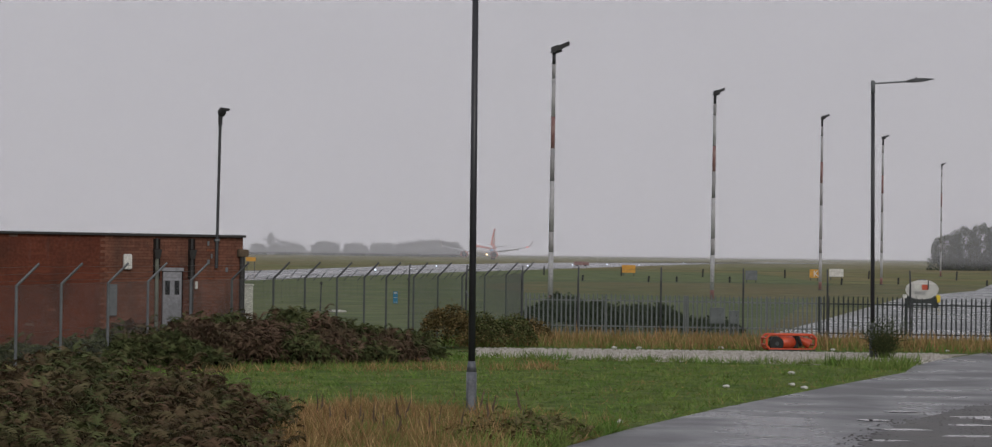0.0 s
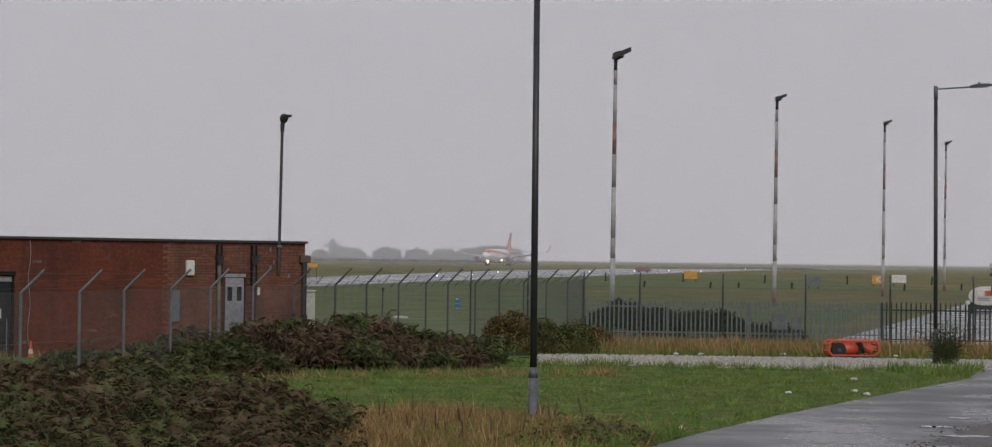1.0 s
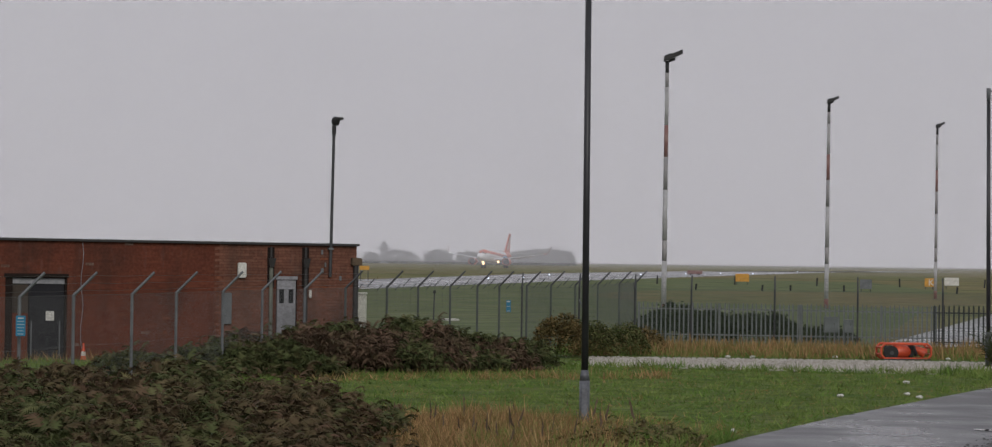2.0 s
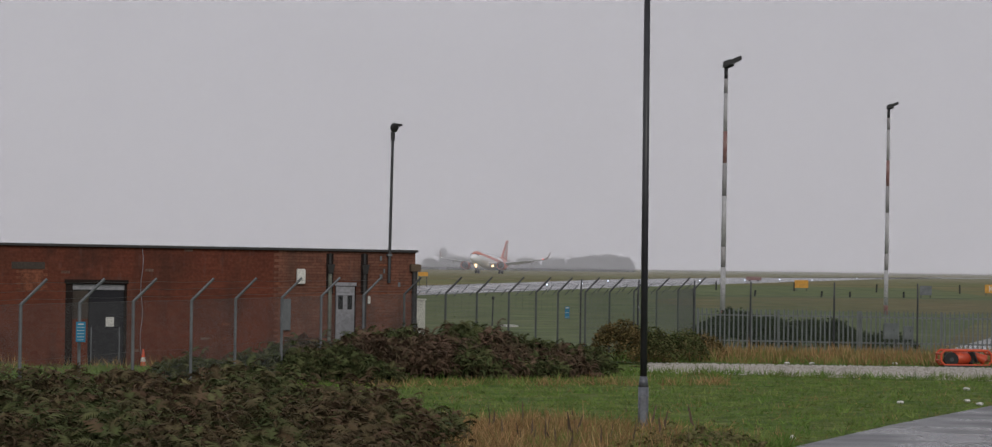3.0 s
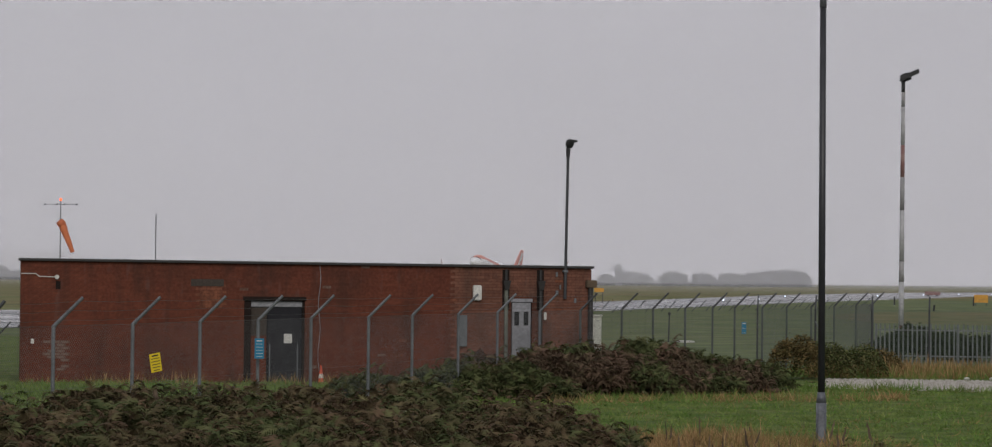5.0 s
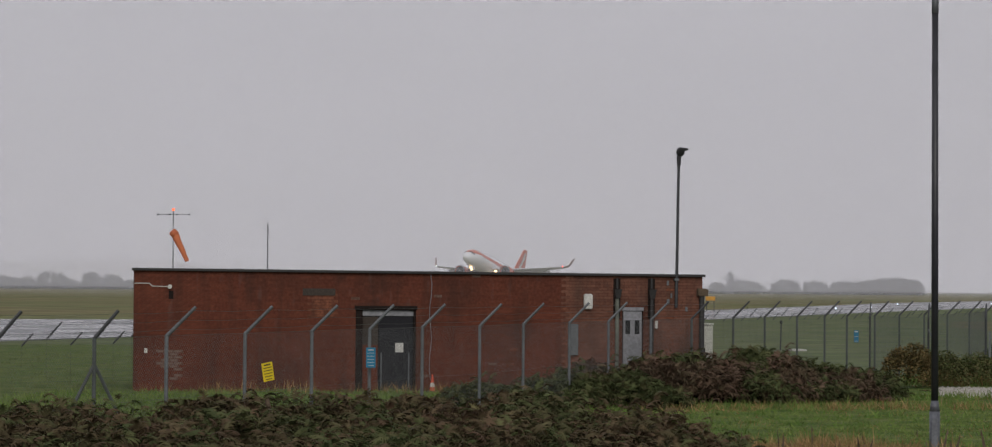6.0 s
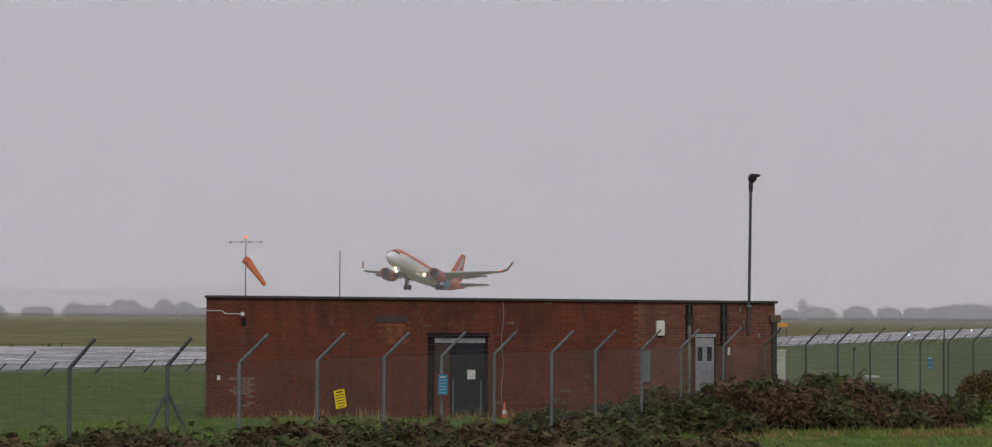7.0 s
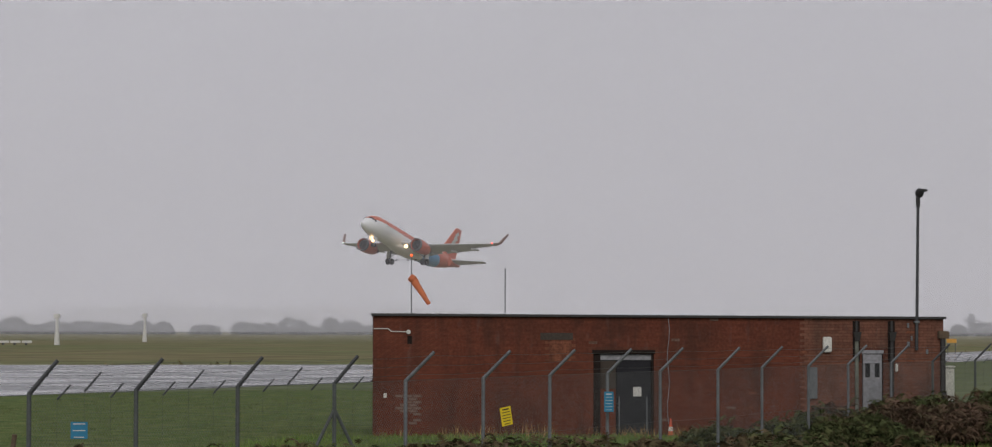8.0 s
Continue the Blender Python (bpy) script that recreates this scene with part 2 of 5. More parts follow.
# ---- mesh helpers ----
def mesh_of(name, verts, faces, mat, smooth=False):
    me = bpy.data.meshes.new(name)
    me.from_pydata([tuple(map(float, v)) for v in verts], [], [tuple(map(int, f)) for f in faces])
    me.materials.append(mat)
    if smooth:
        me.polygons.foreach_set("use_smooth", [True] * len(me.polygons))
    me.update()
    return me


def link(name, me, parent=None, m=None, label=""):
    ob = new(name, me)
    if parent is not None:
        ob.parent = parent
    if m is not None:
        ob.matrix_basis = m
    if label:
        ob["label"] = label
    return ob


def part(name, bm, mat, parent=None, label="", smooth=False):
    """Links a bmesh as one mesh object under a thing or a part."""
    me = bpy.data.meshes.new(name)
    bm.to_mesh(me)
    bm.free()
    me.materials.append(mat)
    if smooth:
        me.polygons.foreach_set("use_smooth", [True] * len(me.polygons))
    return link(name, me, parent, None, label)


def thing(name, x, y, z=0.0, rz=0.0, label="", category="", group="", kind=""):
    ob = new(name)
    ob.empty_display_size = 0.2
    ob.matrix_basis = pose(x, y, z, 0, 0, rz)
    return tagged(ob, label, category, group, kind)


def box(x0, y0, z0, x1, y1, z1, bevel=0.0, bm=None):
    own = bm is None
    bm = bm or bmesh.new()
    r = bmesh.ops.create_cube(bm, size=1.0)
    bmesh.ops.scale(bm, vec=(x1 - x0, y1 - y0, z1 - z0), verts=r["verts"])
    bmesh.ops.translate(bm, vec=((x0 + x1) / 2, (y0 + y1) / 2, (z0 + z1) / 2), verts=r["verts"])
    if bevel:
        edges = list({e for v in r["verts"] for e in v.link_edges})
        bmesh.ops.bevel(bm, geom=edges, offset=bevel, segments=2, affect="EDGES")
    return bm


def tube(a, b, r0, r1=None, seg=10, bm=None):
    """A closed round bar from a to b."""
    bm = bm or bmesh.new()
    a, b = Vector(a), Vector(b)
    d = b - a
    q = d.to_track_quat("Z", "Y").to_matrix().to_4x4()
    bmesh.ops.create_cone(bm, cap_ends=True, segments=seg, radius1=r0, radius2=r0 if r1 is None else r1, depth=d.length,
                          matrix=Matrix.Translation((a + b) / 2) @ q)
    return bm


def prism(points, z0, z1, mat, name, parent=None, label=""):
    """A flat-topped sheet with the outline `points` and some thickness."""
    n = len(points)
    v = [(x, y, z0) for x, y in points] + [(x, y, z1) for x, y in points]
    f = [tuple(range(n, 2 * n))] + [(i, (i + 1) % n, n + (i + 1) % n, n + i) for i in range(n)]
    return link(name, mesh_of(name, v, f, mat), parent, None, label)


# ---- the ground ----
def ground_sheet():
    xs = sorted(set([-4000, -2000, -1000, -500, -250, -120] + list(range(-60, 61, 6)) + [120, 250, 500, 1000, 2000, 4000]))
    ys = sorted(set([-200, -60] + list(range(-20, 121, 6)) + [140, 160, 200, 260, 340, 460, 600, 800, 1100, 1500, 2000, 2700, 4000]))
    v = [(x, y, 0.0) for y in ys for x in xs]
    n = len(xs)
    f = [(j * n + i, j * n + i + 1, (j + 1) * n + i + 1, (j + 1) * n + i) for j in range(len(ys) - 1) for i in range(n - 1)]
    return tagged(link("ground", mesh_of("ground", v, f, M["field"])), "open green airfield grassland with brownish rough patches", "grass field", kind="structure")


def ground_patch(name, pts, z, mat, label, category, thick=0.3):
    return tagged(prism(pts, z - thick, z, mat, name), label, category, kind="structure")


ground = ground_sheet()
ground_patch("lawn", [(-34, 20), (14, 20), (14, 80), (13, 92), (-40, 120), (-60, 120), (-60, 40)], 0.012, M["soil"], "mown rough green lawn between fence and road", "lawn")
ground_patch("taxiway", [(-52, 70), (-46.5, 103), (-41.5, 137), (-21, 242), (-6.8, 359), (6.9, 455), (60, 830), (110, 1150), (150, 1150), (60, 960), (19, 800), (-12.4, 587), (-23.3, 439), (-30.4, 349), (-48, 255), (-60.5, 205), (-95, 188), (-160, 170), (-160, 70)],
             0.04, M["taxiway"], "wet grey asphalt taxiway shining with rain", "taxiway")
ground_patch("road", [(-1, 30), (1.1, 38.9), (2.1, 42.7), (3.9, 48.6), (6.4, 55.9), (9.6, 65.1), (10.4, 69), (11.7, 73.4), (14, 79.5), (40, 76), (40, 30)], 0.03, M["road"], "wet dark asphalt access road", "road")
ground_patch("gravel_pad", [(-0.95, 72.6), (0.9, 77), (7.5, 78.2), (11.7, 77), (13.3, 78.2), (11.6, 73.6), (10.3, 70.6), (8.1, 69), (3.5, 69.9), (0.6, 71.2)], 0.026, M["gravel"], "pale crushed gravel parking pad", "gravel")
ground_patch("apron", [(9.3, 92), (9.6, 96), (28, 190), (40, 232), (52, 292), (80, 292), (80, 90)], 0.035, M["apron"], "rain-wet pale concrete apron behind the railings", "apron")

ground_patch("airside_grass", [(-52, 98), (-47.5, 103), (-42.5, 137), (-22, 242), (-7.8, 359), (5.9, 455), (40, 430), (34, 280), (9.3, 97), (8.8, 90), (-5, 95), (-20, 119), (-40, 119)], 0.016, M["airside"], "short green airside grass behind the fences", "grass field")
ground_patch("rough_pasture", [(2, 190), (18, 176), (30, 196), (60, 200), (82, 268), (40, 258), (22, 270), (4, 262), (-2, 225)], 0.02, M["rough"], "brownish rough pasture strip on the airfield", "grass field")

# ---- the brick substation building ----
B_X, B_Y, B_ANG, B_LEN, B_H, B_DEEP = -20.42, 67.55, 21.37, 14.82, 3.06, 6.0
D_U0, D_U1, D_TOP = 5.63, 7.2, 2.18          # double door opening along the wall
ROOF_RISE = 0.05
G_U0, G_U1, G_TOP = 12.66, 13.22, 2.2        # narrow grey door


def skewed(u0, v0, z0, u1, v1, z1):
    """A block whose ends run back along -16 degrees from the front wall's normal, as the end walls do."""
    k = 0.09
    pts = [(u0 + k * v0, v0), (u1 + k * v0, v0), (u1 + k * v1, v1), (u0 + k * v1, v1)]
    bm = bmesh.new()
    lo = [bm.verts.new((x, y, z0)) for x, y in pts]
    hi = [bm.verts.new((x, y, z1)) for x, y in pts]
    bm.faces.new(lo[::-1]), bm.faces.new(hi)
    for i in range(4):
        bm.faces.new((lo[i], lo[(i + 1) % 4], hi[(i + 1) % 4], hi[i]))
    return bm


def rise(u):
    return ROOF_RISE * (1 - u / B_LEN)


def brick_building():
    b = thing("brick_building", B_X, B_Y, 0, B_ANG, "low flat-roofed dark red brick substation with sooty stained walls", "building")
    top = B_H - 0.055
    # front wall in pieces round the two door openings, 0.25 m thick, then ends, back and floor
    for u0, u1, z0, z1 in ((0, D_U0, 0, top), (D_U1, G_U0, 0, top), (G_U1, B_LEN, 0, top), (D_U0, D_U1, D_TOP, top), (G_U0, G_U1, G_TOP, top)):
        part("wall_panel", box(u0, 0.006, z0, u1, 0.26, z1), M["mortar"], b)
    part("end_wall", skewed(0, 0.27, 0, 0.25, B_DEEP, top), M["brick"], b)
    part("end_wall", skewed(B_LEN - 0.25, 0.27, 0, B_LEN, B_DEEP, top), M["brick"], b)
    part("back_wall", skewed(0.26, B_DEEP - 0.25, 0, B_LEN - 0.26, B_DEEP, top), M["brick"], b)
    roof = part("roof", skewed(-0.07, -0.09, top, B_LEN + 0.05, B_DEEP + 0.1, B_H), M["felt"], b, "black felted flat roof")
    part("roof_edge_trim", box(-0.07, -0.115, top + 0.0, B_LEN + 0.05, -0.092, B_H + 0.008, 0.004), M["pipe"], roof)
    for ob in b.children_recursive:
        for vert in ob.data.vertices:
            if vert.co.z > top - 0.01:
                vert.co.z += rise(vert.co.x)
    part("lintel", box(4.26, -0.012, 2.45, 5.1, 0.02, 2.63, 0.004), M["lintel"], b, "dark concrete lintel over a bricked-up window")
    part("vent_brick", box(0.26, -0.006, 0.98, 0.34, 0.004, 1.1, 0.003), M["white"], b)
    # double door in a dark recess
    d = part("double_door", box(D_U0 + 0.62, 0.12, 0.02, D_U1 - 0.06, 0.17, 1.92, 0.01), M["darkdoor"], b, "dark steel door with a small white notice")
    part("notice", box(6.68, 0.108, 1.01, 6.89, 0.119, 1.25, 0.002), M["white"], d, "small white notice")
    part("panel_bar", box(6.3, 0.1, 0.1, 6.33, 0.118, 1.0, 0.003), M["galv"], d)
    part("panel_bar", box(7.02, 0.1, 0.1, 7.05, 0.118, 1.0, 0.003), M["galv"], d)
    part("door_leaf", box(D_U0 + 0.2, 0.14, 0.02, D_U0 + 0.6, 0.18, 1.92, 0.01), M["brick"], b, "rusty brown half door")
    part("door_leaf", box(D_U0 + 0.2, 0.125, 1.2, D_U0 + 0.6, 0.138, 1.92, 0.004), M["lintel"], b, "dark brown upper door panel")
    part("transom", box(D_U0 + 0.04, 0.1, 1.94, D_U1 - 0.04, 0.15, 2.08, 0.008), M["greydoor"], b, "grey boarded transom")
    # jambs and lintel take the same near-black colour as the soot stains
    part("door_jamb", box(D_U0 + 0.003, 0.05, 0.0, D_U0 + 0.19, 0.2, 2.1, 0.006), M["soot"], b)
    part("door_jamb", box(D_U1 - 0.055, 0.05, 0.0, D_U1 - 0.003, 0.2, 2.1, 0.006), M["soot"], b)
    part("door_lintel", box(D_U0 - 0.03, -0.014, 2.1, D_U1 + 0.03, 0.2, 2.2, 0.005), M["soot"], b, "near-black door lintel")
    # black panel fills the opening: darkness behind the leaves put into colour
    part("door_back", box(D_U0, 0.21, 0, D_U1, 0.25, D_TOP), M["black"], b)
    # narrow grey door with two small panes
    g = part("grey_door", box(G_U0 + 0.03, 0.03, 0.02, G_U1 - 0.03, 0.08, G_TOP - 0.1, 0.008), M["greydoor"], b, "weathered pale grey door with two narrow panes")
    for u in (12.75, 13.0):
        p = part("pane", box(u, 0.018, 1.5, u + 0.125, 0.028, 1.86, 0.004), M["pane"], g)
        part("glazing_bead", box(u - 0.012, 0.012, 1.86, u + 0.137, 0.03, 1.885, 0.003), M["greydoor"], g)
    part("door_frame", box(G_U0 - 0.01, -0.01, G_TOP - 0.09, G_U1 + 0.01, 0.09, G_TOP, 0.005), M["greydoor"], b)
    # same painted darkness behind the narrow door
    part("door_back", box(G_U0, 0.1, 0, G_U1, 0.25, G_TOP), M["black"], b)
    # rainwater hoppers and pipes, soot round them
    for u, green in ((12.5, True), (13.43, False)):
        part("soot_stain", box(u - 0.09, -0.004, 1.9, u + 0.1, 0.006, 2.95), M["soot"], b)
        h = bmesh.new()
        bmesh.ops.create_cone(h, cap_ends=True, segments=4, radius1=0.08, radius2=0.14, depth=0.24, matrix=Matrix.Translation((u, -0.1, 2.55)) @ pose(0, 0, 0, 0, 0, 45))
        hop = part("rain_hopper", h, M["pipe"], b, "black cast-iron rain hopper")
        part("downpipe", tube((u, -0.07, 0.05), (u, -0.07, 2.45), 0.052, seg=12), M["pipe_green"] if green else M["pipe"], b, "mossy downpipe")
        part("outlet_pipe", tube((u, -0.05, 2.68), (u, -0.05, 2.96), 0.035), M["pipe"], hop)
    part("meter_box", box(11.2, -0.09, 0.95, 11.46, 0.0, 1.76, 0.012), M["galv"], b, "tall grey meter box")
    part("alarm_box", box(11.61, -0.13, 2.15, 11.83, 0.0, 2.54, 0.02), M["white"], b, "white wall box")
    part("switch_box", box(13.53, -0.06, 1.65, 13.6, 0.0, 1.85, 0.008), M["white"], b)
    lamp = part("wall_lamp", tube((0.88, -0.1, 2.65), (0.88, 0.0, 2.65), 0.055, 0.05, 12), M["white"], b, "small round white wall lamp")
    cable = bmesh.new()
    for a, c in (((0.0, -0.01, 2.73), (0.37, -0.01, 2.73)), ((0.37, -0.01, 2.73), (0.45, -0.01, 2.66)), ((0.45, -0.01, 2.66), (0.86, -0.01, 2.65))):
        tube(a, c, 0.012, seg=6, bm=cable)
    part("conduit", cable, M["white"], lamp)
    part("soot_stain", box(0.86, -0.004, 2.34, 0.98, 0.005, 2.55), M["soot"], b)
    wire = bmesh.new()
    pts = [(7.57 + 0.03 * math.sin(i * 1.3), -0.02, 3.0 - i * 0.27) for i in range(11)]
    for a, c in zip(pts, pts[1:]):
        tube(a, c, 0.008, seg=5, bm=wire)
    part("hanging_cable", wire, M["greydoor"], b, "thin pale cable hanging from the roof edge")
    gut = part("gutter_box", box(B_LEN - 0.16, -0.16, 2.5, B_LEN + 0.12, 0.1, 2.7, 0.02), M["wood"], b, "brown wooden gutter box at the corner")
    part("corner_pipe", tube((B_LEN - 0.03, -0.06, 0.05), (B_LEN - 0.03, -0.06, 2.5), 0.07, seg=12), M["pipe"], b)
    for u, z, w in ((13.85, 2.78, 0.05), (13.85, 2.3, 0.07), (14.35, 2.1, 0.06), (13.95, 2.45, 0.04)):
        part("bracket", box(u, -0.04, z, u + w, 0.0, z + 0.12, 0.006), M["galv"], b)
    # whip aerial and flood lamp on the roof
    part("aerial", tube((3.38, 0.2, B_H), (3.38, 0.2, 4.27), 0.014, seg=8), M["galv"], b, "thin grey whip aerial on the roof")
    pole = part("lamp_pole", tube((14.08, -0.1, 2.2), (14.13, -0.1, 6.1), 0.042, 0.038, 12), M["galv_dark"], b, "slim dark pole with a small floodlight")
    part("collar", tube((14.13, -0.1, 5.92), (14.13, -0.1, 6.16), 0.058, 0.058, 12), M["black"], pole)
    hd = bmesh.new()
    bmesh.ops.create_icosphere(hd, subdivisions=2, radius=0.13, matrix=pose(14.16, -0.14, 6.27, 25, 0, 0) @ Matrix.Diagonal((0.9, 0.75, 1.05, 1)))
    box(14.1, -0.3, 6.3, 14.34, -0.02, 6.37, 0.02, bm=hd)
    part("lamp_head", hd, M["black"], pole)
    part("pole_clamp", box(14.02, -0.15, 2.9, 14.15, 0.0, 2.96, 0.006), M["galv"], pole)
    return b


building = brick_building()

cone = thing("traffic_cone", B_X + 7.62 * math.cos(radians(B_ANG)) + 0.1, B_Y + 7.62 * math.sin(radians(B_ANG)) - 0.45, 0, 0, "small orange traffic cone with white band against the wall", "cone")
part("cone_base", box(-0.14, -0.14, 0, 0.14, 0.14, 0.04, 0.01), M["black"], cone)
part("cone_body", tube((0, 0, 0.04), (0, 0, 0.46), 0.075, 0.02, 14), M["orange"], cone)
part("white_band", tube((0, 0, 0.14), (0, 0, 0.25), 0.066, 0.05, 14), M["white"], cone)

cab = thing("electric_cabinet", -6.78, 74.7, 0, 4, "cream weathered electric cabinet beside the building", "cabinet")
part("body", box(0, 0, 0, 0.28, 0.5, 1.72, 0.02), M["cream"], cab)
part("door", box(0.03, -0.02, 0.12, 0.25, -0.002, 1.64, 0.008), M["cream"], cab)
part("lid", box(-0.03, -0.04, 1.722, 0.31, 0.53, 1.77, 0.012), M["cream"], cab)
part("handle", box(0.06, -0.045, 0.95, 0.085, -0.021, 1.1, 0.004), M["black"], cab)


# ---- street lamps and flood masts ----
def street_lamp(x, y, rz, lean):
    p = thing("street_lamp", x, y, 0, rz, "dark steel street lamp column with flat LED head on arm", "street lamp", "street lamps")
    p.matrix_basis = pose(x, y, 0, 0, lean, rz)
    part("base_compartment", tube((0, 0, 0), (0, 0, 0.78), 0.083, 0.083, 20), M["lampbase"], p, "grey galvanised base compartment", True)
    part("shoulder", tube((0, 0, 0.78), (0, 0, 0.95), 0.083, 0.058, 20), M["lampbase"], p, "", True)
    part("access_door", box(-0.045, -0.094, 0.2, 0.045, -0.075, 0.66, 0.004), M["lampbase"], p)
    part("column", tube((0, 0, 0.95), (0, 0, 7.1), 0.057, 0.05, 20), M["lamppost"], p, "", True)
    part("collar", tube((0, 0, 7.1), (0, 0, 7.45), 0.055, 0.055, 20), M["galv"], p, "pale galvanised collar", True)
    arm = part("arm", tube((0.05, 0, 7.37), (0.95, 0, 7.43), 0.022, 0.022, 10), M["galv"], p)
    h = bmesh.new()
    for i, (u, w, z0, z1) in enumerate(((0.9, 0.05, 7.40, 7.46), (1.1, 0.12, 7.405, 7.51), (1.35, 0.14, 7.425, 7.52), (1.65, 0.03, 7.49, 7.505))):
        ring = [h.verts.new(c) for c in ((u, -w, z0), (u, w, z0), (u, w * 0.7, z1), (u, -w * 0.7, z1))]
        if i:
            for k in range(4):
                h.faces.new((prev[k], prev[(k + 1) % 4], ring[(k + 1) % 4], ring[k]))
        else:
            h.faces.new(ring[::-1])
        prev = ring
    h.faces.new(prev)
    head = part("lamp_head", h, M["galv_dark"], arm, "flat dark LED lamp head")
    part("photocell", tube((1.16, 0, 7.5), (1.16, 0, 7.56), 0.03, 0.026, 10), M["black"], head)
    return p


street_lamp(-0.36, 44.8, 0, -0.15)
street_lamp(10.14, 74.7, 0, -0.55)


def flood_mast(x, y, h, bands, lean=0.0, size=0.72):
    """Tapered mast with paint bands; bands: (from, to, material) heights as shares."""
    p = thing("flood_mast", x, y, 0, 0, "slim floodlight mast painted in flaking white and red bands", "floodlight", "flood masts")
    p.matrix_basis = pose(x, y, 0, 0, lean, 0)
    r = lambda s: 0.135 - 0.045 * s
    for s0, s1, m in bands:
        part("mast_section", tube((0, 0, s0 * h), (0, 0, s1 * h), r(s0), r(s1), 14), M[m], p, "", True)
    part("base_plate", box(-0.25, -0.25, 0, 0.25, 0.25, 0.05, 0.01), M["galv"], p)
    def at(x, y, z):
        return (x * size, y * size, h + z * size)

    br = part("bracket", tube(at(0, 0, 0), at(0, 0, 0.12), 0.1, 0.1, 10), M["black"], p)
    part("bracket_arm", tube(at(-0.14, -0.36, 0.14), at(-0.14, 0.36, 0.14), 0.06 * size, 0.06 * size, 8), M["black"], br)
    for dy, dz in ((-0.24, 0.0), (0.24, 0.14)):
        part("strut", tube(at(-0.14, dy, 0.14), at(0.02, dy, dz + 0.24), 0.06 * size, 0.06 * size, 8), M["black"], br)
        part("strut", tube(at(0, dy * 0.3, 0.06), at(0.4, dy, dz + 0.2), 0.055 * size, 0.055 * size, 8), M["black"], br)
        place = pose(*at(0.16, dy, dz + 0.26), 0, -24, 0) @ Matrix.Scale(size, 4)
        fl = bmesh.new()
        box(-0.28, -0.2, -0.05, 0.72, 0.2, 0.06, 0.04, bm=fl)
        box(-0.34, -0.14, 0.0, 0.12, 0.14, 0.13, 0.04, bm=fl)
        bmesh.ops.transform(fl, matrix=place, verts=fl.verts)
        f = part("floodlight", fl, M["black"], p, "black tilted floodlight")
        glass = box(0.1, -0.17, -0.065, 0.66, 0.17, -0.052)
        bmesh.ops.transform(glass, matrix=place, verts=glass.verts)
        part("lens", glass, M["galv"], f)
    return p


BANDS = ((0, 0.05, "red"), (0.05, 0.22, "mastgrey"), (0.22, 0.3, "mastdull"), (0.3, 0.5, "mastgrey"), (0.5, 0.63, "mastdull"), (0.63, 0.755, "red"), (0.755, 0.905, "mastgrey"), (0.905, 0.962, "mastdull"), (0.962, 1.0, "black"))
flood_mast(2.74, 138, 12.55, BANDS, 0.15, 0.95)
flood_mast(13.12, 168.5, 12.35, BANDS, 0.2)
flood_mast(26.0, 222.9, 13.65, BANDS, 0.1)
flood_mast(38.25, 276, 14.4, BANDS, 0.1)
flood_mast(65.85, 412, 16.4, BANDS, 0.1)


# ---- fences ----
def prism_bars(bars, r, sides=3):
    """Many thin straight bars as one mesh: verts and faces of little prisms."""
    v, f = [], []
    for a, b in bars:
        a, b = Vector(a), Vector(b)
        d = (b - a).normalized()
        s = d.orthogonal().normalized()
        t = d.cross(s)
        n0 = len(v)
        for p in (a, b):
            for k in range(sides):
                ang = 2 * math.pi * k / sides
                v.append(p + (s * math.cos(ang) + t * math.sin(ang)) * r)
        for k in range(sides):
            k2 = (k + 1) % sides
            f.append((n0 + k, n0 + k2, n0 + sides + k2, n0 + sides + k))
    return v, f


def chain_mesh(p, q, z0, z1, pitch, r, mat, parent):
    """Diagonal wires both ways between two posts."""
    p, q = Vector((*p, 0)), Vector((*q, 0))
    run, h = (q - p).length, z1 - z0
    d = (q - p) / run
    bars = []
    step = pitch * 1.414
    n = int((run + h) / step)
    for i in range(n):
        s = i * step - h
        for sign in (1, -1):
            a0, a1 = (s, s + h) if sign > 0 else (s + h, s)
            t0, t1 = 0.0, 1.0
            for lo, hi in ((0.0, run),):
                # clip the wire to the panel
                da = a1 - a0
                ta, tb = (lo - a0) / da, (hi - a0) / da
                t0, t1 = max(t0, min(ta, tb)), min(t1, max(ta, tb))
            if t1 - t0 > 0.02:
                off = Vector((-d.y, d.x, 0)) * 0.004 * sign
                bars.append((p + d * (a0 + (a1 - a0) * t0) + Vector((0, 0, z0 + h * t0)) + off, p + d * (a0 + (a1 - a0) * t1) + Vector((0, 0, z0 + h * t1)) + off))
    v, f = prism_bars(bars, r)
    ob = link("mesh_panel", mesh_of("mesh_panel", v, f, mat), parent)
    ob["kind"] = "stuff"
    return ob


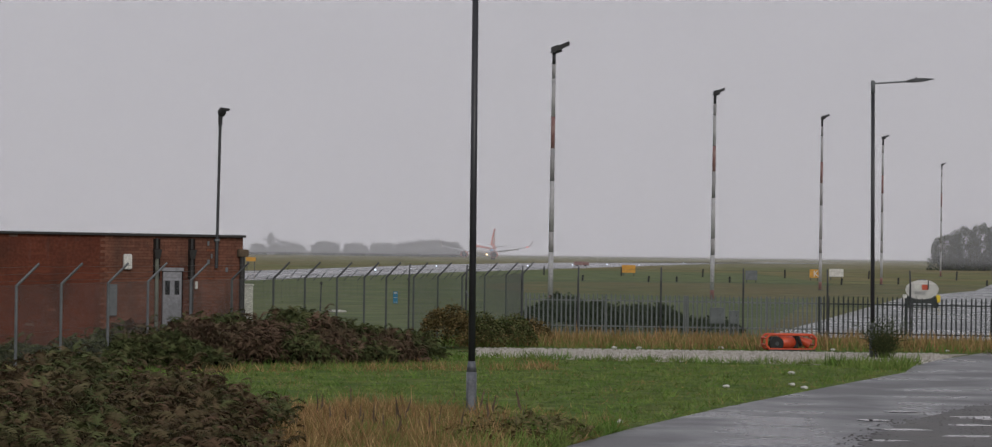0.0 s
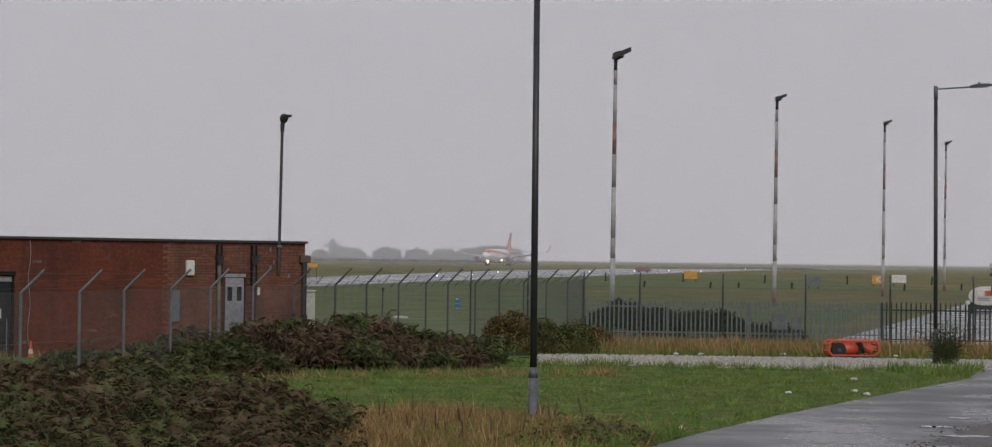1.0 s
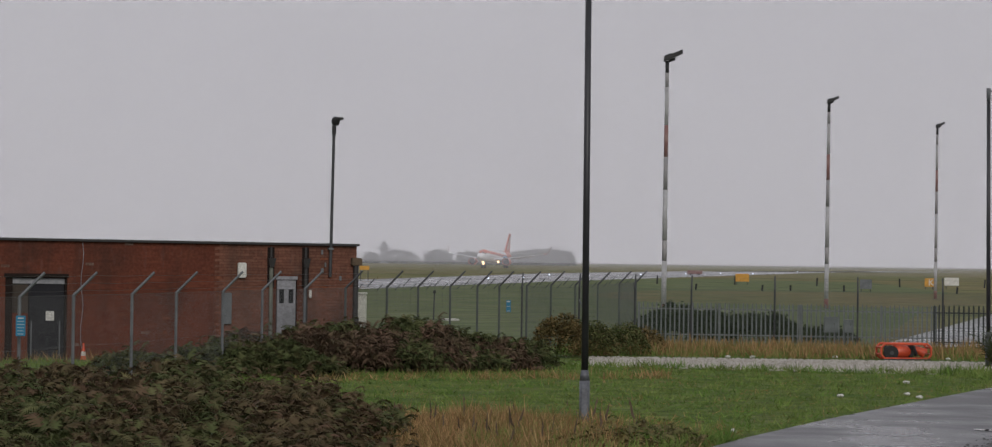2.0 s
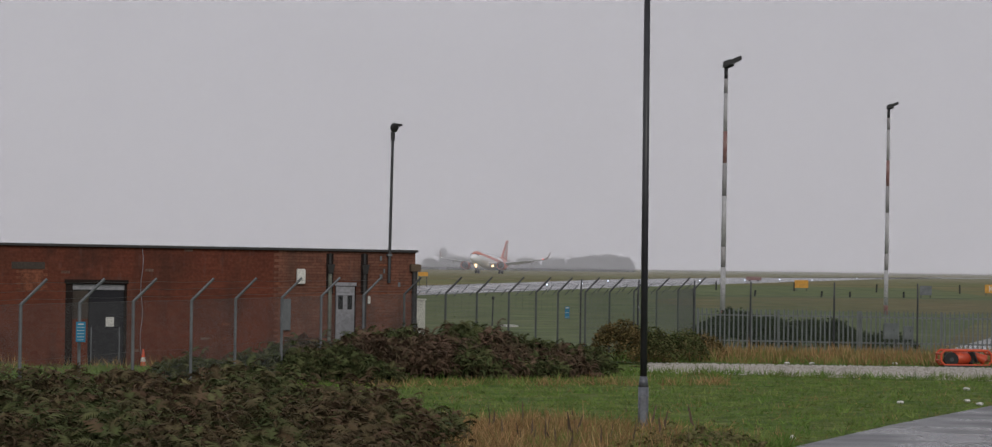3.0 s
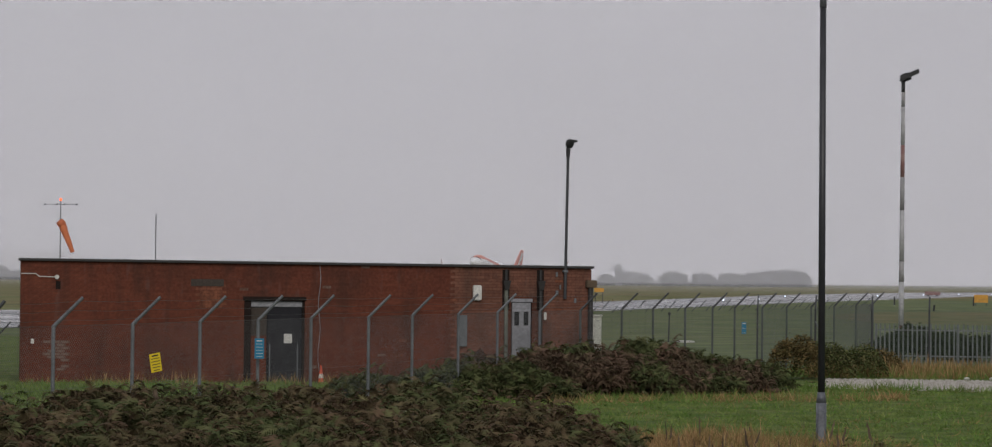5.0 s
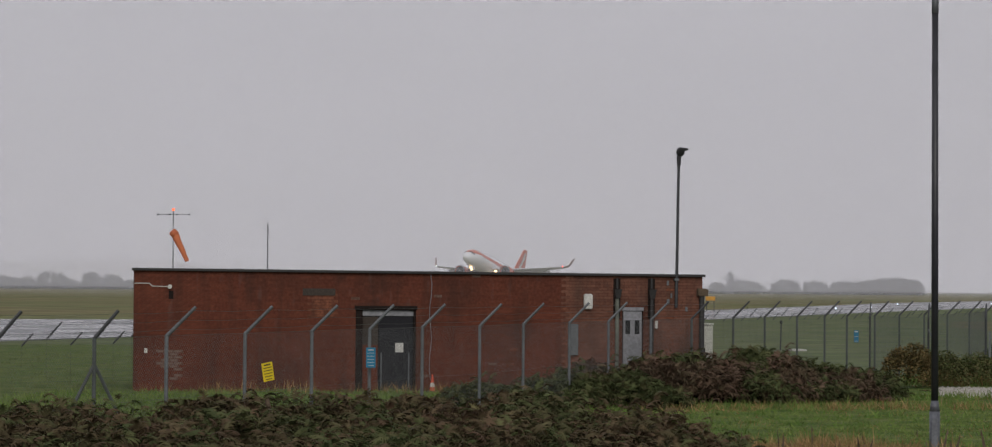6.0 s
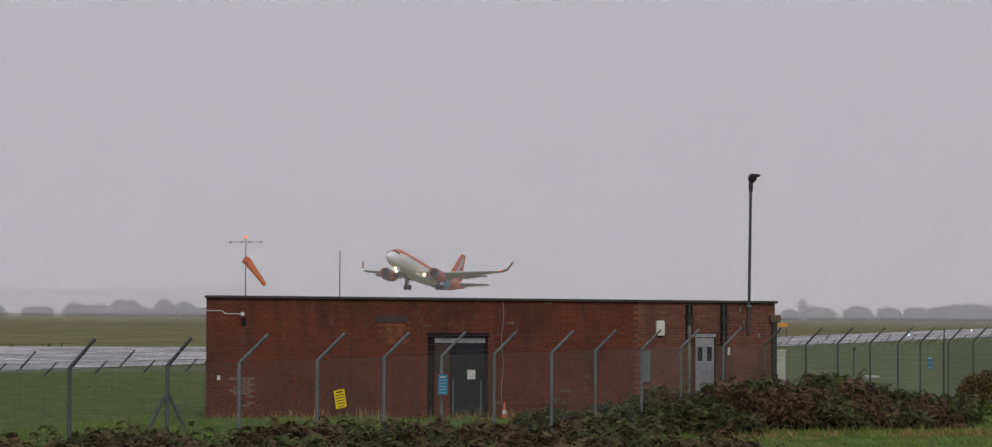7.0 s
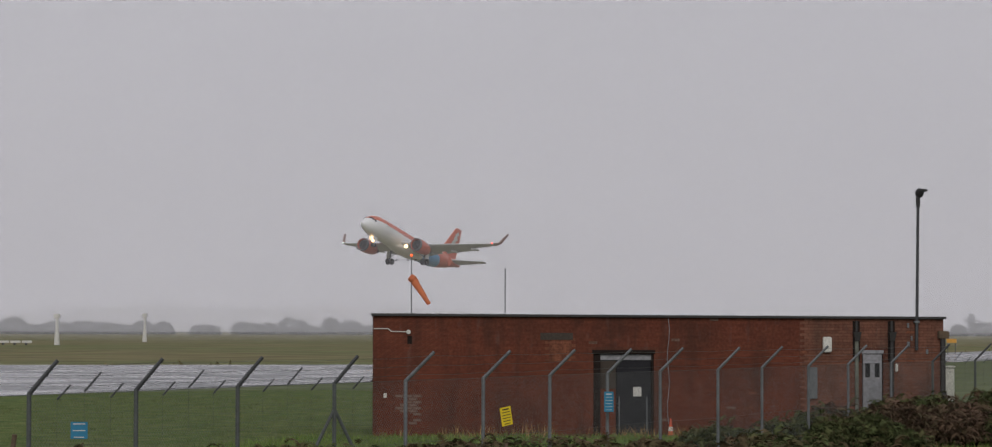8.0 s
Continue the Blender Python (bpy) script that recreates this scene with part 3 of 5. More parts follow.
def cranked_fence(posts, label, elbow, arm, mat, wire_mat, r=0.03, pitch=0.06, wire=0.0021, mesh=True, braced=(), strands=3, arm_mat=None, stem=1.0, weathered=(), short=(), short_arm=None):
    """Chain-link security fence on posts whose tops are cranked outwards."""
    f = thing("chain_link_fence", posts[0][0], posts[0][1], 0, 0, label, "fence")
    o = Vector((posts[0][0], posts[0][1], 0))
    loc = [Vector((x, y, 0)) - o for x, y in posts]
    reach = [short_arm if i in short else arm for i in range(len(loc))]
    for i, p in enumerate(loc):
        bm = tube(p, p + Vector((0, 0, elbow)), r * stem, r * stem, 8)
        post = part("post", bm, M["post_green"] if i in weathered else mat, f)
        part("crank_arm", tube(p + Vector((0, 0, elbow - 0.015)), p + Vector((reach[i][0], reach[i][1], elbow + reach[i][2])), r * 0.95, r * 0.8, 8), M["galv_dark"] if i in weathered else arm_mat or mat, post)
        if i in braced:
            for k in (-1, 1):
                a = p + Vector((0, 0, elbow - 0.38))
                e = p + Vector((0.12 * k, 0.55 * k, 0)) * 1.0 + Vector((0.5 * k, 0, 0))
                part("brace", tube(a, e, r * 0.85, r * 0.85, 8), M["post_green"], post)
    for p, q, ra, rb in zip(loc, loc[1:], reach, reach[1:]):
        if mesh:
            chain_mesh(p.xy, q.xy, 0.05, elbow, pitch, wire, wire_mat, f)
        bars = []
        for k in range(strands):
            s = (k + 0.6) / strands
            a, b = (e + Vector((w[0] * s, w[1] * s, elbow + w[2] * s)) for e, w in ((p, ra), (q, rb)))
            mid = (a + b) / 2 - Vector((0, 0, 0.02))
            bars += [(a, mid), (mid, b)]
        for z in (0.1, elbow * 0.5, elbow - 0.01):
            bars.append((p + Vector((0, 0, z)), q + Vector((0, 0, z))))
        v, fc = prism_bars(bars, 0.0028)
        link("line_wire", mesh_of("line_wire", v, fc, wire_mat), f)["kind"] = "stuff"
    return f


# side fence: runs straight away from the bank past the building
SIDE = [(-13.72, 31.1), (-13.32, 33.55), (-12.85, 36.1), (-12.21, 38.45), (-11.85, 40.9), (-11.3, 43.5), (-10.95, 46.7), (-10.48, 49.25), (-10.1, 52.3), (-9.4, 54.7), (-9.05, 58.1), (-8.5, 61.2), (-8.05, 64.6), (-7.42, 67.9),
        (-6.75, 71.4), (-6.0, 75.4), (-5.35, 78.3), (-4.55, 80.1), (-3.85, 81.9), (-3.25, 83.1), (-2.48, 84.7), (-1.8, 87.4), (-1.06, 89.3), (-0.35, 92.6), (0.38, 98.0), (1.05, 106.0)]
SIDE_ELBOW = 1.935
side_fence = cranked_fence(SIDE, "galvanised chain-link security fence with cranked posts and barbed wire", SIDE_ELBOW, (0.42, 0.12, 0.43), M["galv"], M["wire"], r=0.031, braced=(3,), arm_mat=M["galv"], wire=0.0012, pitch=0.045, weathered=(0, 1, 2, 3) + tuple(range(14, 26)), short=(0, 1, 2, 3), short_arm=(0.32, 0.11, 0.39))
# front fence: green mesh across the far side of the gravel pad
FRONT = [(-2.7, 87.2), (-0.9, 86.7), (0.83, 86.6), (2.58, 86.6), (5.15, 86.5), (7.7, 86.4), (10.3, 86.3), (12.85, 86.2), (15.4, 86.1), (18.0, 86.0)]
front_fence = cranked_fence(FRONT, "dark green chain-link fence with straight dark post tops", 1.88, (0.02, 0.28, 0.42), M["galv_dark"], M["wire_green"], r=0.03, pitch=0.05, wire=0.0038, strands=3)
# two further fence lines, parallel beyond the building, of which mostly the dark cranked tops show
FAR_A = [(2.05 * (a[0] + b[0]) / 2, 2.05 * (a[1] + b[1]) / 2) for a, b in zip(SIDE, SIDE[1:])]
FAR_B = [(1.9 * (a[0] + k * (b[0] - a[0])), 1.9 * (a[1] + k * (b[1] - a[1]))) for a, b in zip(SIDE, SIDE[1:]) for k in (0.25, 0.75)]
cranked_fence(FAR_A, "dark cranked fence posts with barbed wire by the wet asphalt", 1.13, (0.42, 0.1, 0.48), M["galv_dark"], M["wire_green"], r=0.03, mesh=False, strands=2, stem=0.12)
cranked_fence(FAR_B, "low dark cranked fence posts beside the taxiway", 1.08, (0.3, 0.08, 0.33), M["galv_dark"], M["wire_green"], r=0.026, mesh=False, strands=2, stem=0.12)


def palisade(x0, y0, x1, y1, top, mat, label, lower=0.0):
    run = Vector((x1 - x0, y1 - y0, 0))
    n = int(run.length / 0.155)
    f = thing("palisade_fence", x0, y0, 0, math.degrees(math.atan2(run.y, run.x)), label, "fence", "palisade fences")
    v = [(-0.026, 0, lower), (0, 0.018, lower), (0.026, 0, lower), (-0.026, 0, top - 0.09), (0, 0.018, top - 0.09), (0.026, 0, top - 0.09), (0, 0.006, top),
         (-0.026, 0.008, lower), (0, 0.026, lower), (0.026, 0.008, lower), (-0.026, 0.008, top - 0.09), (0, 0.026, top - 0.09), (0.026, 0.008, top - 0.09)]
    fc = [(0, 1, 4, 3), (1, 2, 5, 4), (3, 4, 6), (4, 5, 6), (8, 7, 10, 11), (9, 8, 11, 12), (11, 10, 6), (12, 11, 6), (0, 3, 10, 7), (5, 2, 9, 12)]
    pale = mesh_of("pale", v, fc, mat)
    for i in range(n):
        link("pale", pale, f, pose(i * 0.155, 0.004 * math.sin(i * 2.3), 0.012 * math.sin(i * 1.7), 0, 0.5 * math.sin(i * 3.1), 0))
    for z in (top * 0.16, top * 0.8):
        part("rail", box(0, 0.03, z, n * 0.155, 0.075, z + 0.045), mat, f)
    for i in range(0, int(run.length / 2.75) + 1):
        part("post", box(i * 2.75 - 0.04, 0.08, lower, i * 2.75 + 0.04, 0.17, top - 0.05, 0.006), mat, f)
    return f


palisade(1.05, 95.6, 11.3, 94.5, 1.36, M["palegalv"], "weathered grey steel palisade fence", -0.1)
palisade(10.38, 89.2, 19.6, 87.6, 1.47, M["lamppost"], "dark steel palisade railing in front of the wet apron")


def notice(name, x, y, z0, w, h, rz, mat, ink, label, lines):
    s = thing(name, x, y, z0, rz, label, "sign")
    p = part("plate", box(-w / 2, -0.006, 0, w / 2, 0.0, h, 0.002), mat, s)
    for k, (share, thick) in enumerate(lines):
        zc = h * (0.88 - 0.82 * k / max(1, len(lines) - 1) * 0.95)
        part("text_bar", box(-w / 2 * share, -0.012, zc - thick / 2, w / 2 * share, -0.0075, zc + thick / 2), ink, p)
    return s


yellow = notice("yellow_sign", -10.96, 43.75, 1.16, 0.21, 0.30, 48, M["yellow"], M["ink"], "yellow warning notice with dark lines on the fence", ((0.6, 0.02), (0.75, 0.011), (0.8, 0.011), (0.75, 0.011), (0.7, 0.011), (0.55, 0.011)))
yellow.matrix_basis = pose(-10.96, 43.75, 1.16, 0, -10, 48)
notice("blue_sign", -10.38, 48.9, 1.24, 0.17, 0.36, 20, M["blue"], M["white"], "blue notice with pale lines on a fence post", ((0.6, 0.016), (0.7, 0.006), (0.75, 0.006), (0.7, 0.006), (0.72, 0.006), (0.6, 0.006)))
notice("blue_sign", -3.0, 83.9, 1.13, 0.14, 0.36, 12, M["blue"], M["white"], "small blue notice with pale lines on the mesh", ((0.7, 0.03), (0.75, 0.012), (0.7, 0.012)))
notice("blue_sign", -12.86, 30.6, 1.41, 0.2, 0.2, 14, M["blue"], M["white"], "square blue notice low on the fence", ((0.7, 0.012), (0.75, 0.009), (0.6, 0.009)))


# ---- small things on the airfield ----
def board(name, x, y, z0, w, h, mat, label, legs=True):
    s = thing(name, x, y, 0, 0, label, "sign")
    part("panel", box(-w / 2, -0.06, z0, w / 2, 0.06, z0 + h, 0.03), mat, s)
    for u in (-w * 0.38, w * 0.38):
        part("leg", box(u - 0.04, -0.04, 0, u + 0.04, 0.04, z0, 0.004), M["galv_dark"], s)
    return s


board("runway_board", 16.5, 345, 0.42, 1.7, 0.95, M["signal"], "yellow-orange airfield guidance board")
board("runway_board", -28.9, 329, 1.3, 1.15, 0.48, M["signal"], "yellow-orange airfield guidance board near the building")
board("marker_board", 25.55, 278, 0.3, 1.2, 0.95, M["galv"], "grey weathered marker board on short legs")
board("marker_board", 40.4, 330, 0.35, 1.7, 0.95, M["white"], "white and green marker board with dark figure")
k = board("stand_board", 36.4, 318, 0.3, 1.05, 0.95, M["signal"], "orange stand board with a white letter K")
curve = bpy.data.curves.new("letter", "FONT")
curve.body, curve.size, curve.extrude, curve.align_x = "K", 1.0, 0.01, "CENTER"
letter = new("letter", curve)
letter.data.materials.append(M["white"])
letter.parent, letter.matrix_basis = k, pose(0.2, -0.08, 0.44, 90, 0, 0)

truck = thing("fire_trailer", 18.5, 600, 0, 0, "long low red airfield trailer far away", "trailer")
part("body", box(-1.6, -1, 0.22, 1.6, 1, 1.0, 0.08), M["red"], truck)
for u in (-0.9, 0.9):
    part("wheel", tube((u, -0.95, 0.24), (u, 0.95, 0.24), 0.24, 0.24, 14), M["tyre"], truck)

for x, y in ((-15.3, 354.8), (-11.8, 386), (-10, 471), (16.1, 582), (25.5, 636), (32.2, 624), (56.8, 842), (6, 520)):
    lt = thing("taxiway_light", x, y, 0.03, 0, "small glowing white-blue taxiway edge light", "light", "taxiway lights")
    part("stem", tube((0, 0, 0), (0, 0, 0.2), 0.06, 0.05, 8), M["galv"], lt)
    bm = bmesh.new()
    bmesh.ops.create_icosphere(bm, subdivisions=1, radius=0.12, matrix=Matrix.Translation((0, 0, 0.30)))
    part("lens", bm, M.setdefault("edge_glow", glow("taxiway light lens", (0.75, 0.85, 1.0), 1.6)), lt)

stake = mesh_of("stake", *prism_bars([((0, 0, 0), (0.03, 0, 1.15))], 0.10, 6), M["black"])
STAKES = ((14.9, 271.2, 0.54), (17.9, 274.9, 0.5), (25.5, 342.6, 0.88), (23.2, 275.6, 0.55), (35.3, 339.5, 0.94), (46.5, 346.9, 0.9), (41.3, 285.4, 0.57), (33.7, 271.2, 0.54), (57.1, 344.9, 0.97), (47.9, 271.3, 0.54),
          (15.6, 345, 0.95), (8.5, 272, 0.55), (2.5, 270, 0.55), (6.0, 344, 0.95), (66.5, 345, 0.95), (55.5, 272, 0.55))
for x, y, h in STAKES:
    st = link("fence_stake", stake, None, pose(x, y, 0, 0, 4 * math.sin(x), 0) @ Matrix.Diagonal((1, 1, h, 1)))
    tagged(st, "short black fence stake in the rough grass", "post", "field stakes")

for x, y, h in ((-189.7, 441.4, 5.2), (-222, 563.9, 6.0)):
    wp = thing("beacon_mast", x, y, 0, 0, "white beacon mast with thick base on the airfield", "mast", "beacon masts")
    part("base", tube((0, 0, 0), (0, 0, h * 0.42), 0.5, 0.38, 14), M["white"], wp)
    part("pole", tube((0, 0, h * 0.42), (0, 0, h * 0.9), 0.28, 0.24, 12), M["white"], wp)
    part("head", box(-0.55, -0.4, h * 0.88, 0.5, 0.4, h * 1.02, 0.1), M["white"], wp)
rail = thing("barrier_rail", -197, 438, 0, 0, "low white barrier boards on the grass", "barrier")
for i in range(5):
    part("board", box(-6 + i * 2.1, -0.1, 0.35, -4.2 + i * 2.1, 0.1, 0.75, 0.03), M["white"], rail)
    part("foot", box(-5.4 + i * 2.1, -0.15, 0, -5.1 + i * 2.1, 0.15, 0.36), M["galv_dark"], rail)

# kerb boxes behind the palisade
for x, w, h in ((7.2, 0.46, 0.95), (7.86, 0.3, 0.86)):
    c = thing("service_cabinet", x, 93.2, 0, 0, "grey steel service cabinet on legs by the fence", "cabinet", "service cabinets")
    part("body", box(0, 0, 0.42, w, 0.3, h, 0.015), M["galv"], c)
    part("door", box(0.03, -0.012, 0.46, w - 0.03, -0.001, h - 0.05, 0.004), M["galv"], c)
    part("handle", box(w * 0.7, -0.03, 0.66, w * 0.75, -0.013, 0.76, 0.003), M["black"], c)
    for u in (0.03, w - 0.08):
        part("leg", box(u, 0.1, 0, u + 0.05, 0.16, 0.42), M["galv_dark"], c)


def tanker():
    t = thing("tank_trailer", 23.2, 151.5, 0, -10, "white water bowser trailer with orange panel on dark chassis", "trailer")
    squash = Matrix.Diagonal((1, 0.6, 1, 1))
    bm = bmesh.new()
    bmesh.ops.create_cone(bm, cap_ends=True, segments=32, radius1=0.82, radius2=0.82, depth=3.2, matrix=pose(0, 1.4, 0.98, 90, 0, 0) @ squash)
    tank = part("tank", bm, M["white"], t, "white elliptical tank", True)
    for v in (-0.25, 3.05):
        rim = bmesh.new()
        bmesh.ops.create_cone(rim, cap_ends=True, segments=32, radius1=0.87, radius2=0.87, depth=0.07, matrix=pose(0, v, 0.98, 90, 0, 0) @ squash)
        part("rim", rim, M["white"], tank)
    part("panel", box(0.02, -0.31, 0.98, 0.36, -0.288, 1.27, 0.003), M["orange"], tank, "orange panel")
    part("panel", box(-0.36, -0.31, 1.05, -0.06, -0.288, 1.25, 0.003), M["cream"], tank)
    for z in (0.74, 0.84):
        part("text_bar", box(-0.4, -0.31, z, 0.2, -0.288, z + 0.04), M["galv"], tank)
    part("hatch", tube((0, 0.8, 1.44), (0, 0.8, 1.54), 0.22, 0.2, 14), M["galv"], t)
    part("pipe", tube((0.36, -0.34, 1.5), (0.36, -0.34, 1.0), 0.03, 0.03, 8), M["black"], t)
    part("chassis", box(-0.8, -0.3, 0.24, 0.8, 3.0, 0.5, 0.03), M["black"], t)
    for q in (-1, 1):
        part("mudguard", box(q * 0.9 - 0.12, -0.4, 0.3, q * 0.9 + 0.12, 0.1, 0.72, 0.04), M["yellow"] if q > 0 else M["white"], t)
        for v in (0.1, 1.3, 2.2):
            w = part("wheel", tube((q * 0.75 - 0.12, v, 0.32), (q * 0.75 + 0.12, v, 0.32), 0.32, 0.32, 18), M["tyre"], t)
            part("hub", tube((q * 0.75 - 0.13, v, 0.32), (q * 0.75 + 0.13, v, 0.32), 0.12, 0.12, 12), M["galv"], w)
    return t


tanker()


def orange_cage():
    """Overturned tubular orange machine frame with a wheel and a cone drum."""
    c = thing("machine_frame", 7.68, 78.6, 0.035, 10, "overturned orange tubular machine frame with black wheel", "machinery")
    W, Dp, Hh, r = 1.44, 0.5, 0.45, 0.032
    for y in (0, Dp):
        for a, b in (((0.1, y, 0.04), (W - 0.1, y, 0.04)), ((0.1, y, Hh), (W - 0.1, y, Hh)), ((0, y, 0.14), (0, y, Hh - 0.1)), ((W, y, 0.14), (W, y, Hh - 0.1)),
                     ((0, y, Hh - 0.1), (0.1, y, Hh)), ((W - 0.1, y, Hh), (W, y, Hh - 0.1)), ((0, y, 0.14), (0.1, y, 0.04)), ((W - 0.1, y, 0.04), (W, y, 0.14))):
            part("frame_tube", tube(a, b, r, r, 10), M["orange"], c)
    for x in (0.0, W):
        for z in (0.16, Hh - 0.1):
            part("frame_tube", tube((x, 0, z), (x, Dp, z), r, r, 10), M["orange"], c)
    for x in (0.42, 0.98):
        part("cross_bar", tube((x, 0, Hh), (x, Dp, Hh), r, r, 10), M["orange"], c)
    # added black sheet: the dark gaps between the tubes put into colour
    part("rear_panel", box(0.2, Dp - 0.06, 0.1, W - 0.2, Dp - 0.04, Hh - 0.06, 0.006), M["black"], c, "black backing that darkens the gaps in the frame")
    part("lever", tube((0.92, -0.03, 0.40), (1.02, -0.03, 0.16), 0.035, 0.03, 8), M["black"], c)
    bm = bmesh.new()
    bmesh.ops.create_icosphere(bm, subdivisions=3, radius=0.3, matrix=Matrix.Translation((0.6, 0.26, 0.23)) @ Matrix.Diagonal((1.15, 0.85, 0.72, 1)))
    part("drum", bm, M["orange"], c, "rounded orange drum", True)
    part("chute", tube((0.98, 0.2, 0.34), (1.3, 0.12, 0.18), 0.08, 0.15, 16), M["orange"], c)
    w = part("wheel", tube((0.3, 0.0, 0.2), (0.3, 0.16, 0.2), 0.2, 0.2, 20), M["tyre"], c)
    part("hub", tube((0.3, -0.02, 0.2), (0.3, 0.0, 0.2), 0.06, 0.05, 12), M["galv_dark"], w)
    part("engine", box(0.86, 0.1, 0.06, 1.0, 0.42, 0.44, 0.04), M["black"], c, "black engine block")
    part("skid", box(0.05, -0.05, 0.0, W - 0.02, 0.0, 0.035, 0.006), M["galv_dark"], c)
    return c


orange_cage()


mp = thing("marker_post", -7.7, 122.8, 0, 0, "slim grey post with a black cap in the grass", "post")
part("shaft", tube((0, 0, 0), (0.03, 0, 1.2), 0.035, 0.03, 8), M["galv_dark"], mp)
part("cap", box(-0.03, -0.05, 1.18, 0.09, 0.05, 1.32, 0.02), M["black"], mp)
slab = part("concrete_slab", box(-0.32, -0.4, 0, 0.32, 0.4, 0.10, 0.03), M["white"])
slab.matrix_basis = pose(-6.9, 121.8, 0.0, 0, 0, 20)
tagged(slab, "pale concrete slab lying in the grass", "slab")
strut = part("strut", tube((-0.9 + 2.7, -0.55, 1.5), (-0.25 + 2.7, -1.4, 0.0), 0.02, 0.02, 8), M["galv"], front_fence, "thin pale bracing strut")
for x, y, h, r in ((-13.0, 28.6, 1.55, 8), (-8.2, 33.9, 1.32, -14), (-9.6, 35.5, 1.2, 10)):
    st = part("fence_stump", tube((0, 0, 0), (0, 0, h), 0.035, 0.03, 8), M["wood"])
    st.matrix_basis = pose(x, y, 0, 0, r, 0)
    tagged(st, "dark leaning wooden stake in the bracken", "post", "bracken stakes")


# ---- windsock ----
def windsock():
    s = thing("windsock", -71.87, 249.9, 0, 0, "orange windsock drooping from a slim mast with obstacle lights", "windsock")
    part("mast", tube((0, 0, 0), (0, 0, 9.6), 0.07, 0.04, 10), M["galv"], s)
    part("cross_arm", tube((-1.55, 0, 9.22), (1.55, 0, 9.22), 0.022, 0.022, 8), M["galv_dark"], s)
    for u in (-1.5, -0.35, 0.35, 1.5):
        part("flood_lamp", tube((u - 0.09, 0, 9.16), (u + 0.1, 0, 9.26), 0.06, 0.08, 10), M["galv_dark"], s)
    bm = bmesh.new()
    bmesh.ops.create_icosphere(bm, subdivisions=2, radius=0.13, matrix=Matrix.Translation((0, 0, 9.66)))
    part("obstacle_light", bm, glow("obstacle light", (1.0, 0.12, 0.03), 1.5), s, "glowing red obstacle light")
    # cloth: short level mouth, then a hanging taper; rings along a bent line, open at both ends
    bm, prev = bmesh.new(), None
    line = [(0.0, 0.36), (0.28, 0.34), (0.52, 0.36), (0.9, 0.32), (1.4, 0.28), (2.0, 0.25), (2.55, 0.21), (2.95, 0.20)]
    rings = []
    for side in (0, 1):
        prev = None
        for d, r in line:
            r -= 0.02 * side
            ring = [bm.verts.new(((r * math.cos(a)) * (1 + 0.06 * math.sin(3 * a + d * 4)), r * 0.8 * math.sin(a), -d)) for a in [2 * math.pi * i / 20 for i in range(20)]]
            if prev:
                for i in range(20):
                    bm.faces.new((prev[i], prev[(i + 1) % 20], ring[(i + 1) % 20], ring[i]))
            prev = ring
    cloth = part("sock", bm, M["sock"], s, "faded orange fabric tube", True)
    mouth = tube((-0.34, 0, -0.22), (0.30, 0, 0.02), 0.36, 0.34, 20)
    bmesh.ops.bevel(mouth, geom=[e for e in mouth.edges if len(e.link_faces) == 2 and e.calc_face_angle(0) > 1.0], offset=0.08, segments=2, affect="EDGES")
    part("mouth", mouth, M["sock"], cloth, "level mouth of the sock", True)
    cloth.matrix_basis = pose(0.1, -0.1, 7.55, 0, -25, 0)
    return s, cloth


wind, sock = windsock()


# ---- airliner ----
def airliner_paint(name, kind):
    m = material(name, (0.84, 0.85, 0.87), 0.3, vary=(0.78, 0.79, 0.82), scale=0.6, fine=3, fine_amt=0.06)
    n, l = m.node_tree.nodes, m.node_tree.links
    b = n["Principled BSDF"]
    white = b.inputs["Base Color"].links[0].from_socket
    co, sep = n.new("ShaderNodeTexCoord"), n.new("ShaderNodeSeparateXYZ")
    l.new(co.outputs["Object"], sep.inputs["Vector"])

    def calc(op, a, bb):
        q = n.new("ShaderNodeMath")
        q.operation = op
        for i, v in enumerate((a, bb)):
            if isinstance(v, (int, float)):
                q.inputs[i].default_value = v
            else:
                l.new(v, q.inputs[i])
        return q.outputs[0]

    def over(under, mask, colour):
        mx = n.new("ShaderNodeMix")
        mx.data_type = "RGBA"
        l.new(mask, mx.inputs["Factor"]), l.new(under, mx.inputs["A"])
        mx.inputs["B"].default_value = (*colour, 1)
        return mx.outputs["Result"]

    x, z = sep.outputs["X"], sep.outputs["Z"]
    orange = (0.58, 0.125, 0.055)
    # orange flash: over the cockpit, along the shoulder, falling towards the wing
    line = calc("ADD", 4.66, calc("MULTIPLY", calc("SUBTRACT", x, 15.0), 0.055))
    band = calc("MULTIPLY", calc("GREATER_THAN", z, line), calc("LESS_THAN", z, calc("ADD", line, 0.95)))
    nose = calc("MULTIPLY", calc("GREATER_THAN", x, 12.6), calc("GREATER_THAN", z, 4.55))
    c = over(white, band, orange)
    c = over(c, nose, orange)
    blue = calc("MULTIPLY", calc("LESS_THAN", x, -3.2), calc("LESS_THAN", z, calc("ADD", 4.3, calc("MULTIPLY", x, 0.04))))
    c = over(c, blue, (0.15, 0.34, 0.60))
    tail = calc("LESS_THAN", calc("ADD", x, calc("MULTIPLY", calc("SUBTRACT", z, 4.0), -0.8)), -8.6)
    c = over(c, tail, orange)
    l.new(c, b.inputs["Base Color"])
    return m


